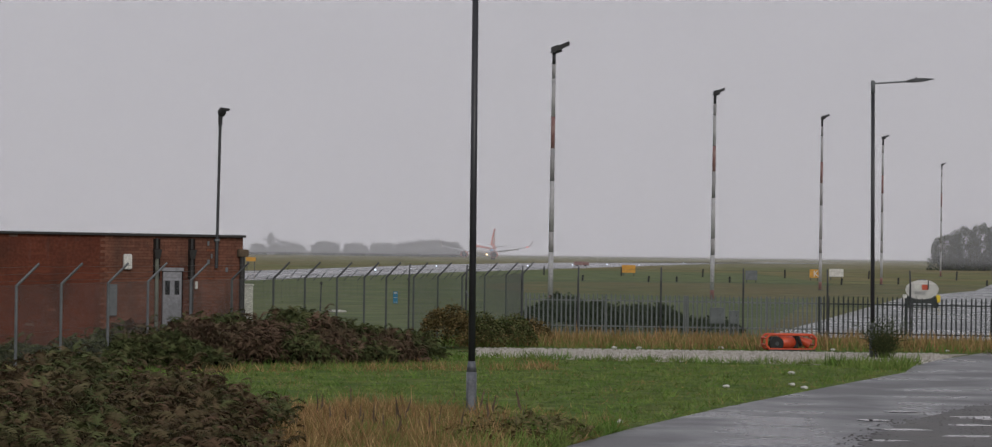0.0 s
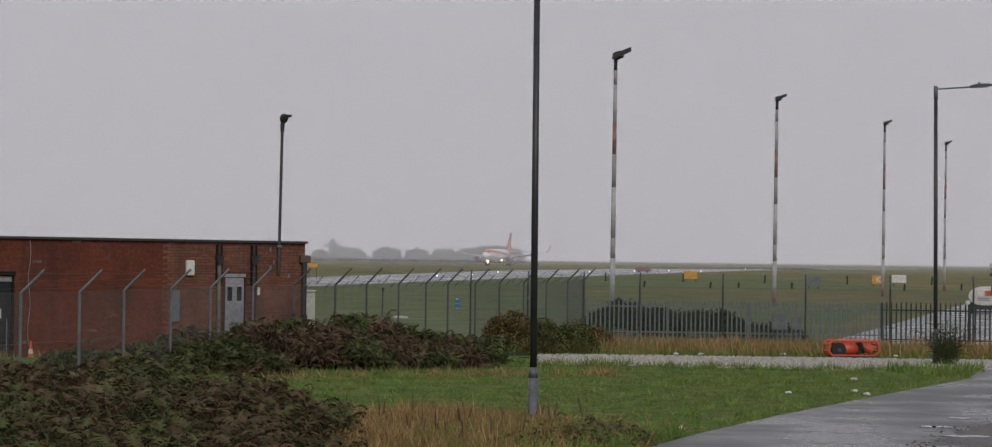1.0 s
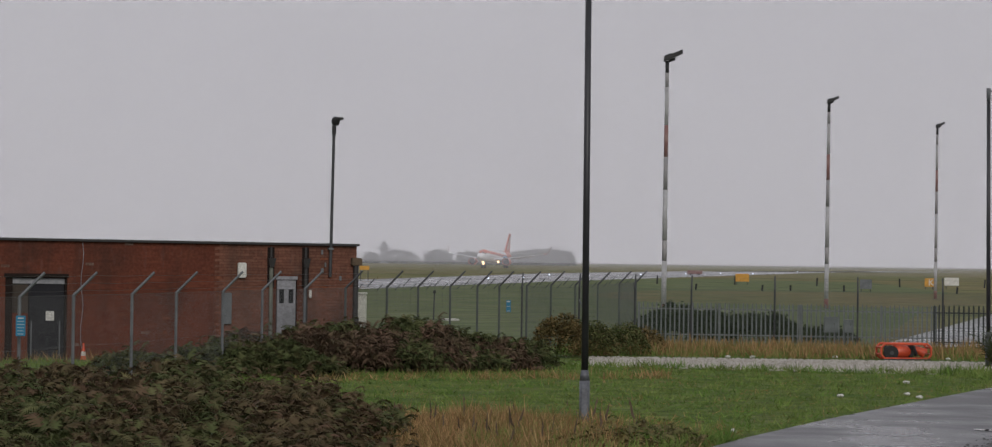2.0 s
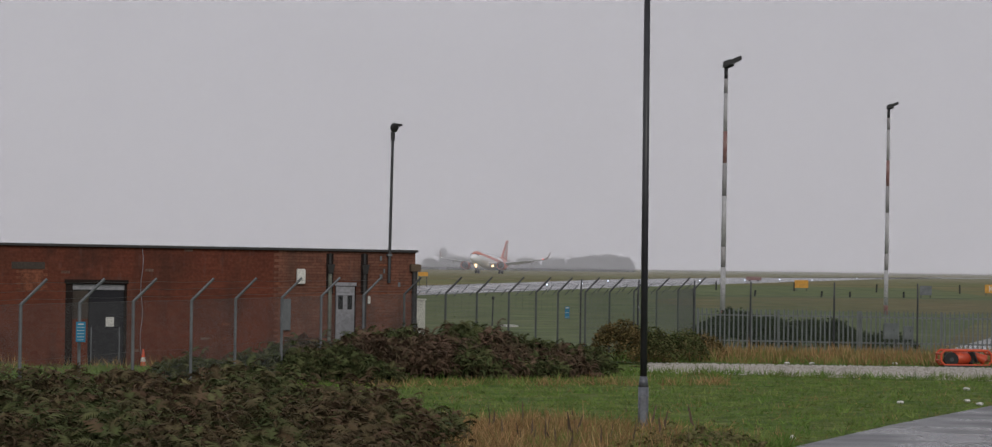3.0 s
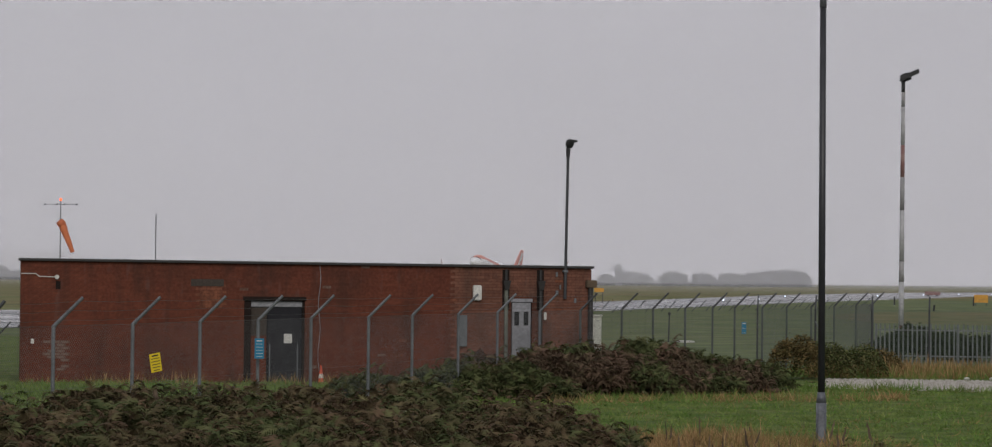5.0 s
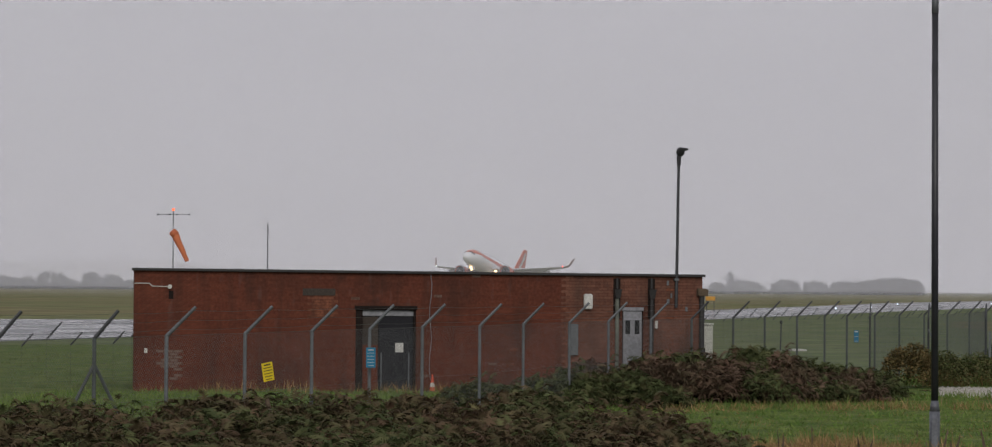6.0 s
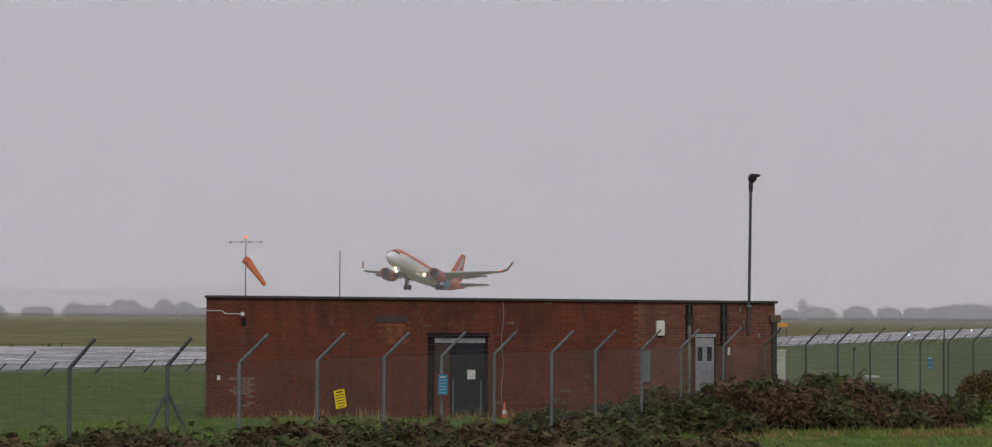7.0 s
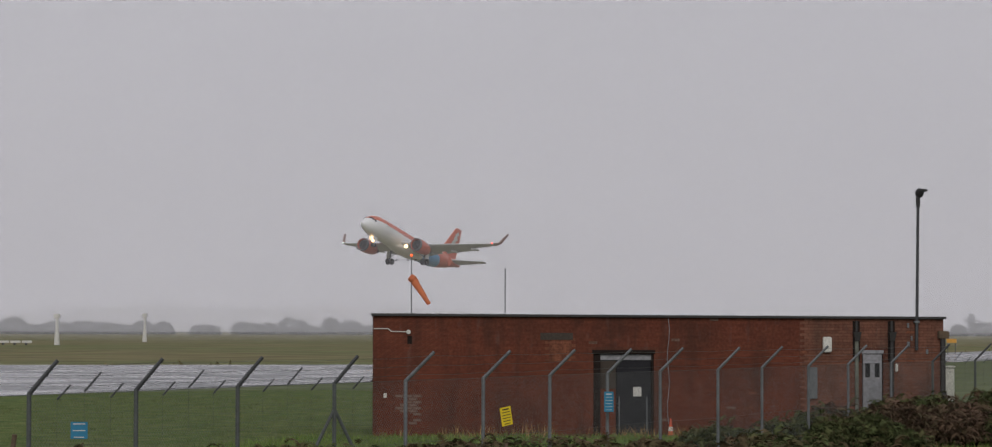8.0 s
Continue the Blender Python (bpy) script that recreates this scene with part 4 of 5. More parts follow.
def plate(bm, root, tip, thick0, thick1):
    """A tapered aerofoil slab between two chords; each chord: leading edge point, trailing edge point."""
    rings = []
    for (le, te), th in ((root, thick0), (tip, thick1)):
        le, te = Vector(le), Vector(te)
        up = (te - le).cross(Vector(tip[0]) - Vector(root[0])).normalized()
        if up.z < 0 or (abs(up.z) < 0.2 and up.y < 0):
            up = -up
        pts = []
        for s, h in ((0, 0), (0.06, 0.35), (0.3, 0.55), (0.65, 0.36), (1, 0.02), (1, -0.02), (0.65, -0.22), (0.3, -0.42), (0.06, -0.28)):
            pts.append(bm.verts.new(le + (te - le) * s + up * th * h))
        rings.append(pts)
    a, b = rings
    n = len(a)
    for i in range(n):
        bm.faces.new((a[i], a[(i + 1) % n], b[(i + 1) % n], b[i]))
    bm.faces.new(a[::-1]), bm.faces.new(b)
    return bm


def airliner():
    body_paint = airliner_paint("airliner livery", "body")
    orange = material("airliner orange paint", (0.58, 0.125, 0.055), 0.35, vary=(0.50, 0.105, 0.05), scale=0.5, fine_amt=0.06)
    wing_grey = material("airliner wing grey", (0.54, 0.55, 0.58), 0.35, vary=(0.48, 0.49, 0.52), scale=0.4, fine_amt=0.1)
    tip_paint = material("airliner wing tip paint", (0.34, 0.20, 0.17), 0.4, vary=(0.28, 0.19, 0.17), scale=0.5, fine_amt=0.1)
    lamp = glow("landing light", (1.0, 0.70, 0.38), 2.6)
    red = glow("red beacon", (1.0, 0.08, 0.04), 3.0)
    a = thing("airliner", 0, 0, 0, 0, "white and orange twin-jet airliner with landing lights on", "airplane")
    secs = [(17.7, 0.04, 3.32), (17.55, 0.32, 3.33), (17.2, 0.66, 3.37), (16.6, 1.02, 3.46), (15.8, 1.36, 3.58), (14.8, 1.68, 3.70), (13.6, 1.9, 3.77), (12.2, 2.0, 3.8), (8, 2.02, 3.8), (3, 2.02, 3.8), (-2, 2.02, 3.8), (-6, 2.02, 3.8),
            (-8.5, 1.93, 3.88), (-11, 1.7, 4.06), (-13.5, 1.35, 4.33), (-16, 0.92, 4.6), (-18, 0.55, 4.78), (-19.4, 0.3, 4.85), (-19.87, 0.12, 4.86)]
    bm, prev, N = bmesh.new(), None, 28
    for x, r, zc in secs:
        ring = [bm.verts.new((x, r * 0.97 * math.cos(t), zc + r * 1.02 * math.sin(t))) for t in [2 * math.pi * i / N for i in range(N)]]
        if prev:
            for i in range(N):
                bm.faces.new((prev[i], ring[i], ring[(i + 1) % N], prev[(i + 1) % N]))
        else:
            bm.faces.new(ring)
        prev = ring
    bm.faces.new(prev[::-1])
    fus = part("fuselage", bm, body_paint, a, "white fuselage with orange band and blue tail art", True)
    bm = bmesh.new()
    bmesh.ops.create_icosphere(bm, subdivisions=3, radius=1.0, matrix=Matrix.Translation((1.2, 0, 2.3)) @ Matrix.Diagonal((6.4, 2.05, 0.95, 1)))
    part("belly_fairing", bm, body_paint, fus, "", True)
    for s in (-1, 1):
        for u, ang, w in ((15.95, 66, 0.5), (15.72, 44, 0.55), (15.3, 27, 0.5)):
            r, zc = float(np.interp(-u, [-16.6, -15.8, -14.8], [1.02, 1.36, 1.68])), float(np.interp(-u, [-16.6, -15.8, -14.8], [3.46, 3.58, 3.70]))
            bm = box(-0.26, -w / 2, -0.05, 0.26, w / 2, 0.05, 0.03)
            q = radians(ang)
            bmesh.ops.transform(bm, matrix=pose(u, s * r * 0.97 * math.cos(q), zc + r * 1.02 * math.sin(q), s * (ang - 90), 20, 0), verts=bm.verts)
            part("cockpit_window", bm, M["pane"], fus)
        for i in range(26):
            if i in (0, 25):
                part("cabin_door", box(12.3 - i * 0.99 - 0.4, s * 1.955 - 0.03, 3.1, 12.3 - i * 0.99 + 0.4, s * 1.955 + 0.03, 4.75, 0.02), body_paint, fus)
            else:
                part("cabin_window", box(12.3 - i * 0.83 - 0.12, s * 1.945 - 0.02, 4.05, 12.3 - i * 0.83 + 0.12, s * 1.945 + 0.025, 4.38, 0.02), wing_grey, fus)
        # wing with sharklet, flap fairings, slats out
        w = plate(bmesh.new(), ((6.0, s * 1.7, 2.75), (-1.6, s * 1.7, 2.6)), ((2.7, s * 6.4, 3.25), (-1.9, s * 6.4, 3.1)), 0.95, 0.55)
        plate(w, ((2.7, s * 6.4, 3.25), (-1.9, s * 6.4, 3.1)), ((-2.5, s * 16.4, 4.85), (-4.1, s * 16.4, 4.8)), 0.55, 0.2)
        wing = part("wing", w, wing_grey, a, "grey swept wing with upturned tip")
        k = plate(bmesh.new(), ((-2.5, s * 16.4, 4.85), (-4.1, s * 16.4, 4.8)), ((-3.5, s * 17.15, 5.35), (-4.6, s * 17.15, 5.3)), 0.2, 0.14)
        plate(k, ((-3.5, s * 17.15, 5.35), (-4.6, s * 17.15, 5.3)), ((-5.0, s * 17.9, 7.4), (-5.7, s * 17.9, 7.4)), 0.14, 0.08)
        part("sharklet", k, tip_paint, wing, "dull orange upturned wing tip")
        for y in (4.2, 8.6, 12.6):
            z = 2.75 + (y - 1.7) * 0.13
            bm = bmesh.new()
            bmesh.ops.create_icosphere(bm, subdivisions=2, radius=1.0, matrix=pose(-2.0 - 0.12 * (y - 4), s * y, z - 0.35, 0, 10, 0) @ Matrix.Diagonal((1.7, 0.2, 0.26, 1)))
            part("flap_fairing", bm, wing_grey, wing, "", True)
        for y0, y1 in ((2.2, 6.0), (6.8, 12.2)):
            fz = lambda y: 2.6 + (y - 1.7) * 0.145
            fx = lambda y: -1.7 - max(0, y - 6.4) * 0.22
            part("flap", plate(bmesh.new(), ((fx(y0), s * y0, fz(y0)), (fx(y0) - 1.3, s * y0, fz(y0) - 0.35)), ((fx(y1), s * y1, fz(y1)), (fx(y1) - 1.0, s * y1, fz(y1) - 0.28)), 0.2, 0.15), wing_grey, wing)
        # engine
        bm, prev = bmesh.new(), None
        for x, r in ((7.0, 0.98), (7.25, 1.02), (7.42, 1.1), (7.35, 1.19), (6.9, 1.27), (5.9, 1.3), (4.6, 1.2), (3.5, 1.0), (3.0, 0.9), (3.0, 0.84)):
            ring = [bm.verts.new((x, s * 5.75 + r * math.cos(t), 2.0 + r * math.sin(t))) for t in [2 * math.pi * i / 24 for i in range(24)]]
            if prev:
                for i in range(24):
                    bm.faces.new((prev[i], ring[i], ring[(i + 1) % 24], prev[(i + 1) % 24]))
            prev = ring
        eng = part("engine", bm, orange, a, "orange engine nacelle", True)
        bm, prev = bmesh.new(), None
        for x, r in ((6.85, 0.99), (7.3, 1.045), (7.47, 1.12), (7.3, 1.225), (7.0, 1.265)):
            ring = [bm.verts.new((x, s * 5.75 + r * math.cos(t), 2.0 + r * math.sin(t))) for t in [2 * math.pi * i / 24 for i in range(24)]]
            if prev:
                for i in range(24):
                    bm.faces.new((prev[i], ring[i], ring[(i + 1) % 24], prev[(i + 1) % 24]))
            prev = ring
        part("intake_lip", bm, M["galv"], eng, "pale metal intake lip", True)
        part("fan", tube((6.6, s * 5.75, 2.0), (6.75, s * 5.75, 2.0), 1.0, 1.0, 24), M["black"], eng)
        part("spinner", tube((6.75, s * 5.75, 2.0), (7.15, s * 5.75, 2.0), 0.34, 0.04, 14), M["galv_dark"], eng)
        part("exhaust", tube((3.1, s * 5.75, 2.0), (1.9, s * 5.75, 2.0), 0.66, 0.4, 20), M["galv_dark"], eng)
        part("pylon", box(1.5, s * 5.75 - 0.16, 2.85, 5.6, s * 5.75 + 0.16, 3.3, 0.08), wing_grey, eng)
        # tailplane
        part("tailplane", plate(bmesh.new(), ((-14.6, s * 0.7, 4.85), (-18.4, s * 0.7, 4.75)), ((-18.2, s * 6.2, 5.45), (-19.6, s * 6.2, 5.42)), 0.5, 0.16), wing_grey, a)
        # main gear
        g = part("main_gear", tube((-0.1, s * 3.8, 0.5), (0.1, s * 3.7, 2.6), 0.14, 0.17, 12), M["galv"], a)
        part("side_stay", tube((0.0, s * 3.75, 1.5), (0.1, s * 2.0, 2.3), 0.07, 0.07, 8), M["galv"], g)
        part("gear_door", box(-0.6, s * 4.25 - 0.03, 1.0, 0.6, s * 4.25 + 0.03, 2.5, 0.02), body_paint, g)
        for dy in (-0.46, 0.46):
            wh = part("wheel", tube((-0.1, s * 3.8 + dy - 0.2, 0.58), (-0.1, s * 3.8 + dy + 0.2, 0.58), 0.58, 0.58, 22), M["tyre"], g)
        # wing-root landing light
        if s > 0:
            bm = bmesh.new()
            bmesh.ops.create_icosphere(bm, subdivisions=2, radius=0.4, matrix=Matrix.Translation((6.1, s * 3.0, 1.95)))
            part("landing_light", bm, lamp, wing, "glaring landing light")
    bm = bmesh.new()
    plate(bm, ((-10.9, 0, 5.4), (-17.9, 0, 5.0)), ((-16.6, 0, 11.75), (-18.9, 0, 11.85)), 0.62, 0.26)
    fin = part("fin", bm, orange, a, "orange tail fin with white lettering shapes")
    for i, (dx, z, h) in enumerate(((-14.6, 7.0, 1.0), (-15.3, 7.9, 0.75), (-15.9, 8.7, 0.7), (-16.5, 9.5, 1.0), (-16.9, 10.4, 0.7))):
        for s in (-1, 1):
            bm = bmesh.new()
            box(-0.65, -0.02, -h / 2, 0.65, 0.02, h / 2, 0.01, bm=bm)
            bmesh.ops.transform(bm, matrix=pose(dx, s * 0.3, z, 0, 35, 0), verts=bm.verts)
            part("white_mark", bm, M["white"], fin)
    ng = part("nose_gear", tube((12.7, 0, 0.35), (12.9, 0, 2.2), 0.1, 0.12, 12), M["galv"], a)
    for s in (-1, 1):
        part("wheel", tube((12.7, s * 0.28 - 0.12, 0.38), (12.7, s * 0.28 + 0.12, 0.38), 0.38, 0.38, 20), M["tyre"], ng)
        part("gear_door", box(12.4, s * 0.45 - 0.02, 1.2, 13.9, s * 0.45 + 0.02, 2.0, 0.02), body_paint, ng)
    for z, r in ((1.75, 0.42), (1.1, 0.3)):
        bm = bmesh.new()
        bmesh.ops.create_icosphere(bm, subdivisions=2, radius=r, matrix=Matrix.Translation((13.1, 0, z)))
        part("taxi_light", bm, lamp, ng, "glaring nose light")
    bm = bmesh.new()
    bmesh.ops.create_icosphere(bm, subdivisions=2, radius=0.15, matrix=Matrix.Translation((-2.5, 16.3, 4.9)))
    part("position_light", bm, red, a, "red wing position light")
    bm = bmesh.new()
    bmesh.ops.create_icosphere(bm, subdivisions=2, radius=0.16, matrix=Matrix.Translation((-2.5, -16.3, 4.9)))
    part("position_light", bm, glow("white strobe", (0.9, 1.0, 0.95), 1.2), a)
    return a


plane = airliner()


# ---- vegetation ----
rng = np.random.default_rng(5)


def frond_template(n=11):
    """A bracken frond: arching rachis with paired drooping pinnae, widest low down, all joined."""
    t = np.linspace(0, 1, n + 1)
    x, z = t * 0.9 - 0.22 * t ** 3, 0.62 * t - 0.80 * t ** 2.2
    v = [(x[i], 0, z[i]) for i in range(n + 1)]
    f = []
    for i in range(1, n):
        w = 0.34 * (1 - t[i]) ** 0.75 * min(1, 0.45 + 2.2 * t[i])
        for sign in (-1, 1):
            droop = w * (0.30 + 0.16 * math.sin(i * 2.7 + sign))
            k = len(v)
            v.append((x[i] + 0.10 + 0.05 * w, sign * w * 0.55, z[i] - 0.22 * droop))
            v.append((x[i] + 0.16 + 0.02 * math.sin(i * 1.9), sign * w, z[i] - droop))
            f += [(i, i + 1, k), (i, k, k + 1)] if sign > 0 else [(i + 1, i, k), (k, i, k + 1)]
    return np.array(v), np.array(f)


def scatter(name, tmpl, pos, yaw, tilt, roll, scale, mat, label, category, parent=None):
    """Joins many turned copies of one small template into one mesh."""
    v, f = tmpl
    m, k = len(pos), len(v)
    cy, sy, ct, st, cr, sr = np.cos(yaw), np.sin(yaw), np.cos(tilt), np.sin(tilt), np.cos(roll), np.sin(roll)
    p = v[None] * scale[:, None, None]
    y1, z1 = p[..., 1] * cr[:, None] - p[..., 2] * sr[:, None], p[..., 1] * sr[:, None] + p[..., 2] * cr[:, None]
    x2, z2 = p[..., 0] * ct[:, None] + z1 * st[:, None], -p[..., 0] * st[:, None] + z1 * ct[:, None]
    x3, y3 = x2 * cy[:, None] - y1 * sy[:, None], x2 * sy[:, None] + y1 * cy[:, None]
    verts = (np.stack([x3, y3, z2], -1) + pos[:, None]).reshape(-1, 3)
    faces = (f[None] + (np.arange(m) * k)[:, None, None]).reshape(-1, f.shape[1])
    me = bpy.data.meshes.new(name)
    nf, w = len(faces), f.shape[1]
    me.vertices.add(len(verts)), me.loops.add(nf * w), me.polygons.add(nf)
    me.vertices.foreach_set("co", verts.astype(np.float32).ravel())
    me.loops.foreach_set("vertex_index", faces.astype(np.int32).ravel())
    me.polygons.foreach_set("loop_start", np.arange(0, nf * w, w, dtype=np.int32))
    me.update(calc_edges=True)
    me.validate()
    me.materials.append(mat)
    ob = link(name, me, parent)
    return tagged(ob, label, category, kind="stuff")


def spread(n):
    return rng.uniform(0, 2 * math.pi, n), rng.normal(0, 0.3, n), rng.normal(0, 0.35, n)


FROND = frond_template()
BLADE = (np.array([(-0.02, 0, 0), (0.02, 0, 0), (-0.013, 0.05, 0.5), (0.013, 0.05, 0.5), (0, 0.2, 0.95)]), np.array([(0, 1, 3), (0, 3, 2), (2, 3, 4)]))
LEAF = (np.array([(0, 0, 0), (0.5, 0.32, 0.06), (1, 0, -0.1), (0.5, -0.32, 0.06)]), np.array([(0, 1, 2), (0, 2, 3)]))


def bump_field(x, y, s):
    return np.array([noise.noise(Vector((a / s, b / s, 3.1))) for a, b in zip(x, y)])


# bracken bank in front of the camera: an earth bank carrying fronds
def bank_top(az):
    return np.interp(az, [-2, 1.5, 3.5, 5, 8, 14, 17, 20, 24, 30], [30, 31, 36, 40, 41, 38.5, 37, 35.2, 32, 29])


def bracken_bank():
    az = np.linspace(3.6, 30, 60)
    v, f = [], []
    for i, a in enumerate(az):
        far = float(bank_top(a))
        for j, s in enumerate(np.linspace(0, 1, 9)):
            d = 20 + (far + 1.5 - 20) * s
            h = 0.42 * min(1, max(0, (a - 3.6) / 4)) * math.sin(math.pi * min(1, s * 0.9 + 0.12)) ** 0.6
            v.append((-d * math.sin(radians(a)), d * math.cos(radians(a)), 0.0 + h))
    for i in range(59):
        for j in range(8):
            f.append((i * 9 + j, i * 9 + j + 1, (i + 1) * 9 + j + 1, (i + 1) * 9 + j))
    tagged(link("earth_bank", mesh_of("earth_bank", v, f, M["soil"], True)), "low earth bank under the bracken", "bank", kind="structure")
    n = 76000
    a = rng.uniform(4.0, 29, n)
    far = bank_top(a)
    d = 24 + (far - 24) * rng.uniform(0, 1, n) ** 0.75
    x, y = -d * np.sin(np.radians(a)), d * np.cos(np.radians(a))
    clump = bump_field(x, y, 1.1) + 0.5 * bump_field(x + 9, y, 0.45)
    keep = (clump > -0.42) & (rng.uniform(-0.55, 0.35, n) < clump + 0.25) & ((a > 5.6) | (rng.uniform(0, 1, n) < (a - 3.9) / 1.7))
    x, y, clump, d, far, a = x[keep], y[keep], clump[keep], d[keep], far[keep], a[keep]
    n = len(x)
    low = np.interp(a, [3, 4.2, 6, 9], [0.2, 0.5, 0.85, 1.0])
    h = (0.40 + 0.66 * clump + rng.uniform(-0.28, 0.08, n) + 0.34 * rng.uniform(0, 1, n) ** 5) * low
    yaw, tilt, roll = spread(n)
    size = 0.14 + 0.25 * rng.uniform(0, 1, n) ** 2
    at = np.stack([x, y, 0.36 * low + np.clip(h, 0.05, 0.82)], -1)
    lush = bump_field(x + 31, y, 1.6) + 0.5 * bump_field(x, y + 17, 0.6) + rng.normal(0, 0.16, n) > 0.20
    for pick, mat, label in ((~lush, "bracken", "dense russet autumn bracken on the bank"), (lush, "green_frond", "dark green bracken and bramble patches on the bank")):
        scatter("bracken", FROND, at[pick], yaw[pick], tilt[pick] - 0.1, roll[pick], size[pick], M[mat], label, "bracken")


bracken_bank()


def standing_fronds():
    """Taller single fronds that break the outline of the bank."""
    n = 3000
    a = rng.uniform(4.6, 29, n)
    d = bank_top(a) - 11 * rng.uniform(0, 1, n) ** 1.4
    x, y = -d * np.sin(np.radians(a)), d * np.cos(np.radians(a))
    c = bump_field(x, y, 1.1) + 0.5 * bump_field(x + 9, y, 0.45)
    k = c > -0.05
    x, y, c, a = x[k], y[k], c[k], a[k]
    n = len(x)
    low = np.interp(a, [3, 4.2, 6, 9], [0.2, 0.5, 0.85, 1.0])
    z = 0.40 * low + np.clip((0.40 + 0.66 * c) * low, 0.05, 1.0) - 0.15
    scatter("bracken_tips", FROND, np.stack([x, y, z], -1), rng.uniform(0, 6.28, n), rng.normal(-0.35, 0.35, n), rng.normal(0, 0.4, n), rng.uniform(0.22, 0.42, n), M["tips"], "olive and straw bracken fronds standing over the bank", "bracken")


standing_fronds()


def mound(name, cx, cy, ax, ay, h, rz, n, mat, tmpl, size, label, category):
    """Leafy mound: sprays over a lumpy dome, uneven in outline, with gaps."""
    u, w = rng.uniform(-1, 1, n), rng.uniform(-1, 1, n)
    k = u * u + w * w < 1
    u, w = u[k], w[k]
    n = len(u)
    lx, ly = u * ax, w * ay
    c, s = math.cos(radians(rz)), math.sin(radians(rz))
    x, y = cx + lx * c - ly * s, cy + lx * s + ly * c
    lump = bump_field(x, y, 0.9) * 0.3 + bump_field(x + 40, y, 0.35) * 0.14
    dome = np.clip(1 - (u * u + w * w), 0, 1) ** 0.42
    z = h * dome * (0.86 + lump) * rng.uniform(0.25, 1.0, n) ** 0.35
    z += (rng.uniform(0, 1, n) < 0.05) * rng.uniform(0, 0.22, n)
    yaw, tilt, roll = spread(n)
    return scatter(name, tmpl, np.stack([x, y, np.clip(z, 0.03, None)], -1), yaw, tilt * 1.5, roll * 1.5, rng.uniform(size * 0.6, size * 1.4, n), mat, label, category)


def thicket():
    """Bracken thicket of many overlapping lumps: russet sprays on the flanks, green ones over the crests."""
    rl = random.Random(12)
    for k in range(30):
        q = k / 29
        cx = -8.9 + 6.6 * q + rl.uniform(-0.25, 0.25)
        cy = 64.2 + 3.6 * q + rl.uniform(-1.3, 1.5)
        back = min(1.0, max(0.0, (cy - (63.2 + 3.6 * q)) / 2.2))
        h = (0.66 + 0.55 * back) * (0.82 + 0.42 * math.sin(math.pi * min(1, q * 1.15)) - 0.16 * q) * rl.uniform(0.85, 1.12)
        rx, ry = rl.uniform(0.7, 1.15), rl.uniform(0.7, 1.1)
        green = back > rl.uniform(0.5, 1.0) or rl.random() < 0.10
        mound("bracken_clump", cx, cy, rx, ry, h, rl.uniform(0, 90), 950, M["green_frond" if green else "russet"], FROND, 0.34,
              "green bracken clump on the crest of the thicket" if green else "russet autumn bracken clump in the thicket", "bracken")
        if rl.random() < 0.5:
            mound("bramble_sprays", cx, cy + 0.2, rx, ry, h * 1.06, 0, 480, M["leaf" if green else "tips"], LEAF, 0.085, "bramble sprays growing through the bracken", "bramble")
    for k in range(9):
        q = k / 8
        mound("bramble_clump", -10.6 + 3.9 * q + rl.uniform(-0.3, 0.3), 60.8 + 1.6 * q + rl.uniform(-0.8, 0.8), rl.uniform(0.6, 1.0), rl.uniform(0.6, 1.0), rl.uniform(0.5, 0.92), 0, 600,
              M["green_frond"], FROND, 0.30, "dark green bramble and bracken clump before the wall", "bramble")


thicket()
mound("autumn_bush", -1.35, 77.6, 0.75, 0.8, 1.5, 0, 6500, M["autumn"], LEAF, 0.07, "yellowing autumn bush beside the fence corner", "bush")
mound("autumn_bush", -0.55, 78.4, 0.9, 0.9, 1.2, 0, 6500, M["leaf"], LEAF, 0.07, "dark bramble bush beside the fence corner", "bush")
mound("autumn_bush", 0.35, 80.3, 0.9, 1.0, 0.95, 0, 5000, M["leaf"], LEAF, 0.07, "dark green bush beside the fence corner", "bush")
mound("autumn_bush", 0.9, 82.3, 0.9, 0.9, 0.8, 0, 4000, M["autumn"], LEAF, 0.07, "low straggling autumn bush by the fence", "bush")
mound("dark_hedge", 2.7, 98.0, 1.9, 1.0, 1.28, -4, 22000, M["conifer"], LEAF, 0.13, "dark hedge behind the palisade", "hedge")
mound("dark_hedge", 5.1, 97.6, 2.2, 0.9, 1.0, -4, 18000, M["conifer"], LEAF, 0.13, "dark sloping hedge behind the palisade", "hedge")
mound("dark_hedge", 7.2, 97.2, 1.5, 0.8, 0.55, -4, 6000, M["conifer"], LEAF, 0.11, "low dark hedge behind the palisade", "hedge")
mound("dock_weeds", 0.55, 40.6, 0.95, 1.8, 0.34, 0, 500, M["tips"], FROND, 0.2, "dark leafy weeds among the long grass", "weeds")
mound("dock_weeds", -0.1, 38.6, 0.9, 1.2, 0.36, 0, 1800, M["autumn"], LEAF, 0.08, "withered weeds among the long grass", "weeds")
mound("lamp_shrub", 10.35, 74.2, 0.34, 0.3, 0.75, 0, 520, M["leaf"], LEAF, 0.06, "sparse dark leaves of the shrub at the lamp base", "shrub")


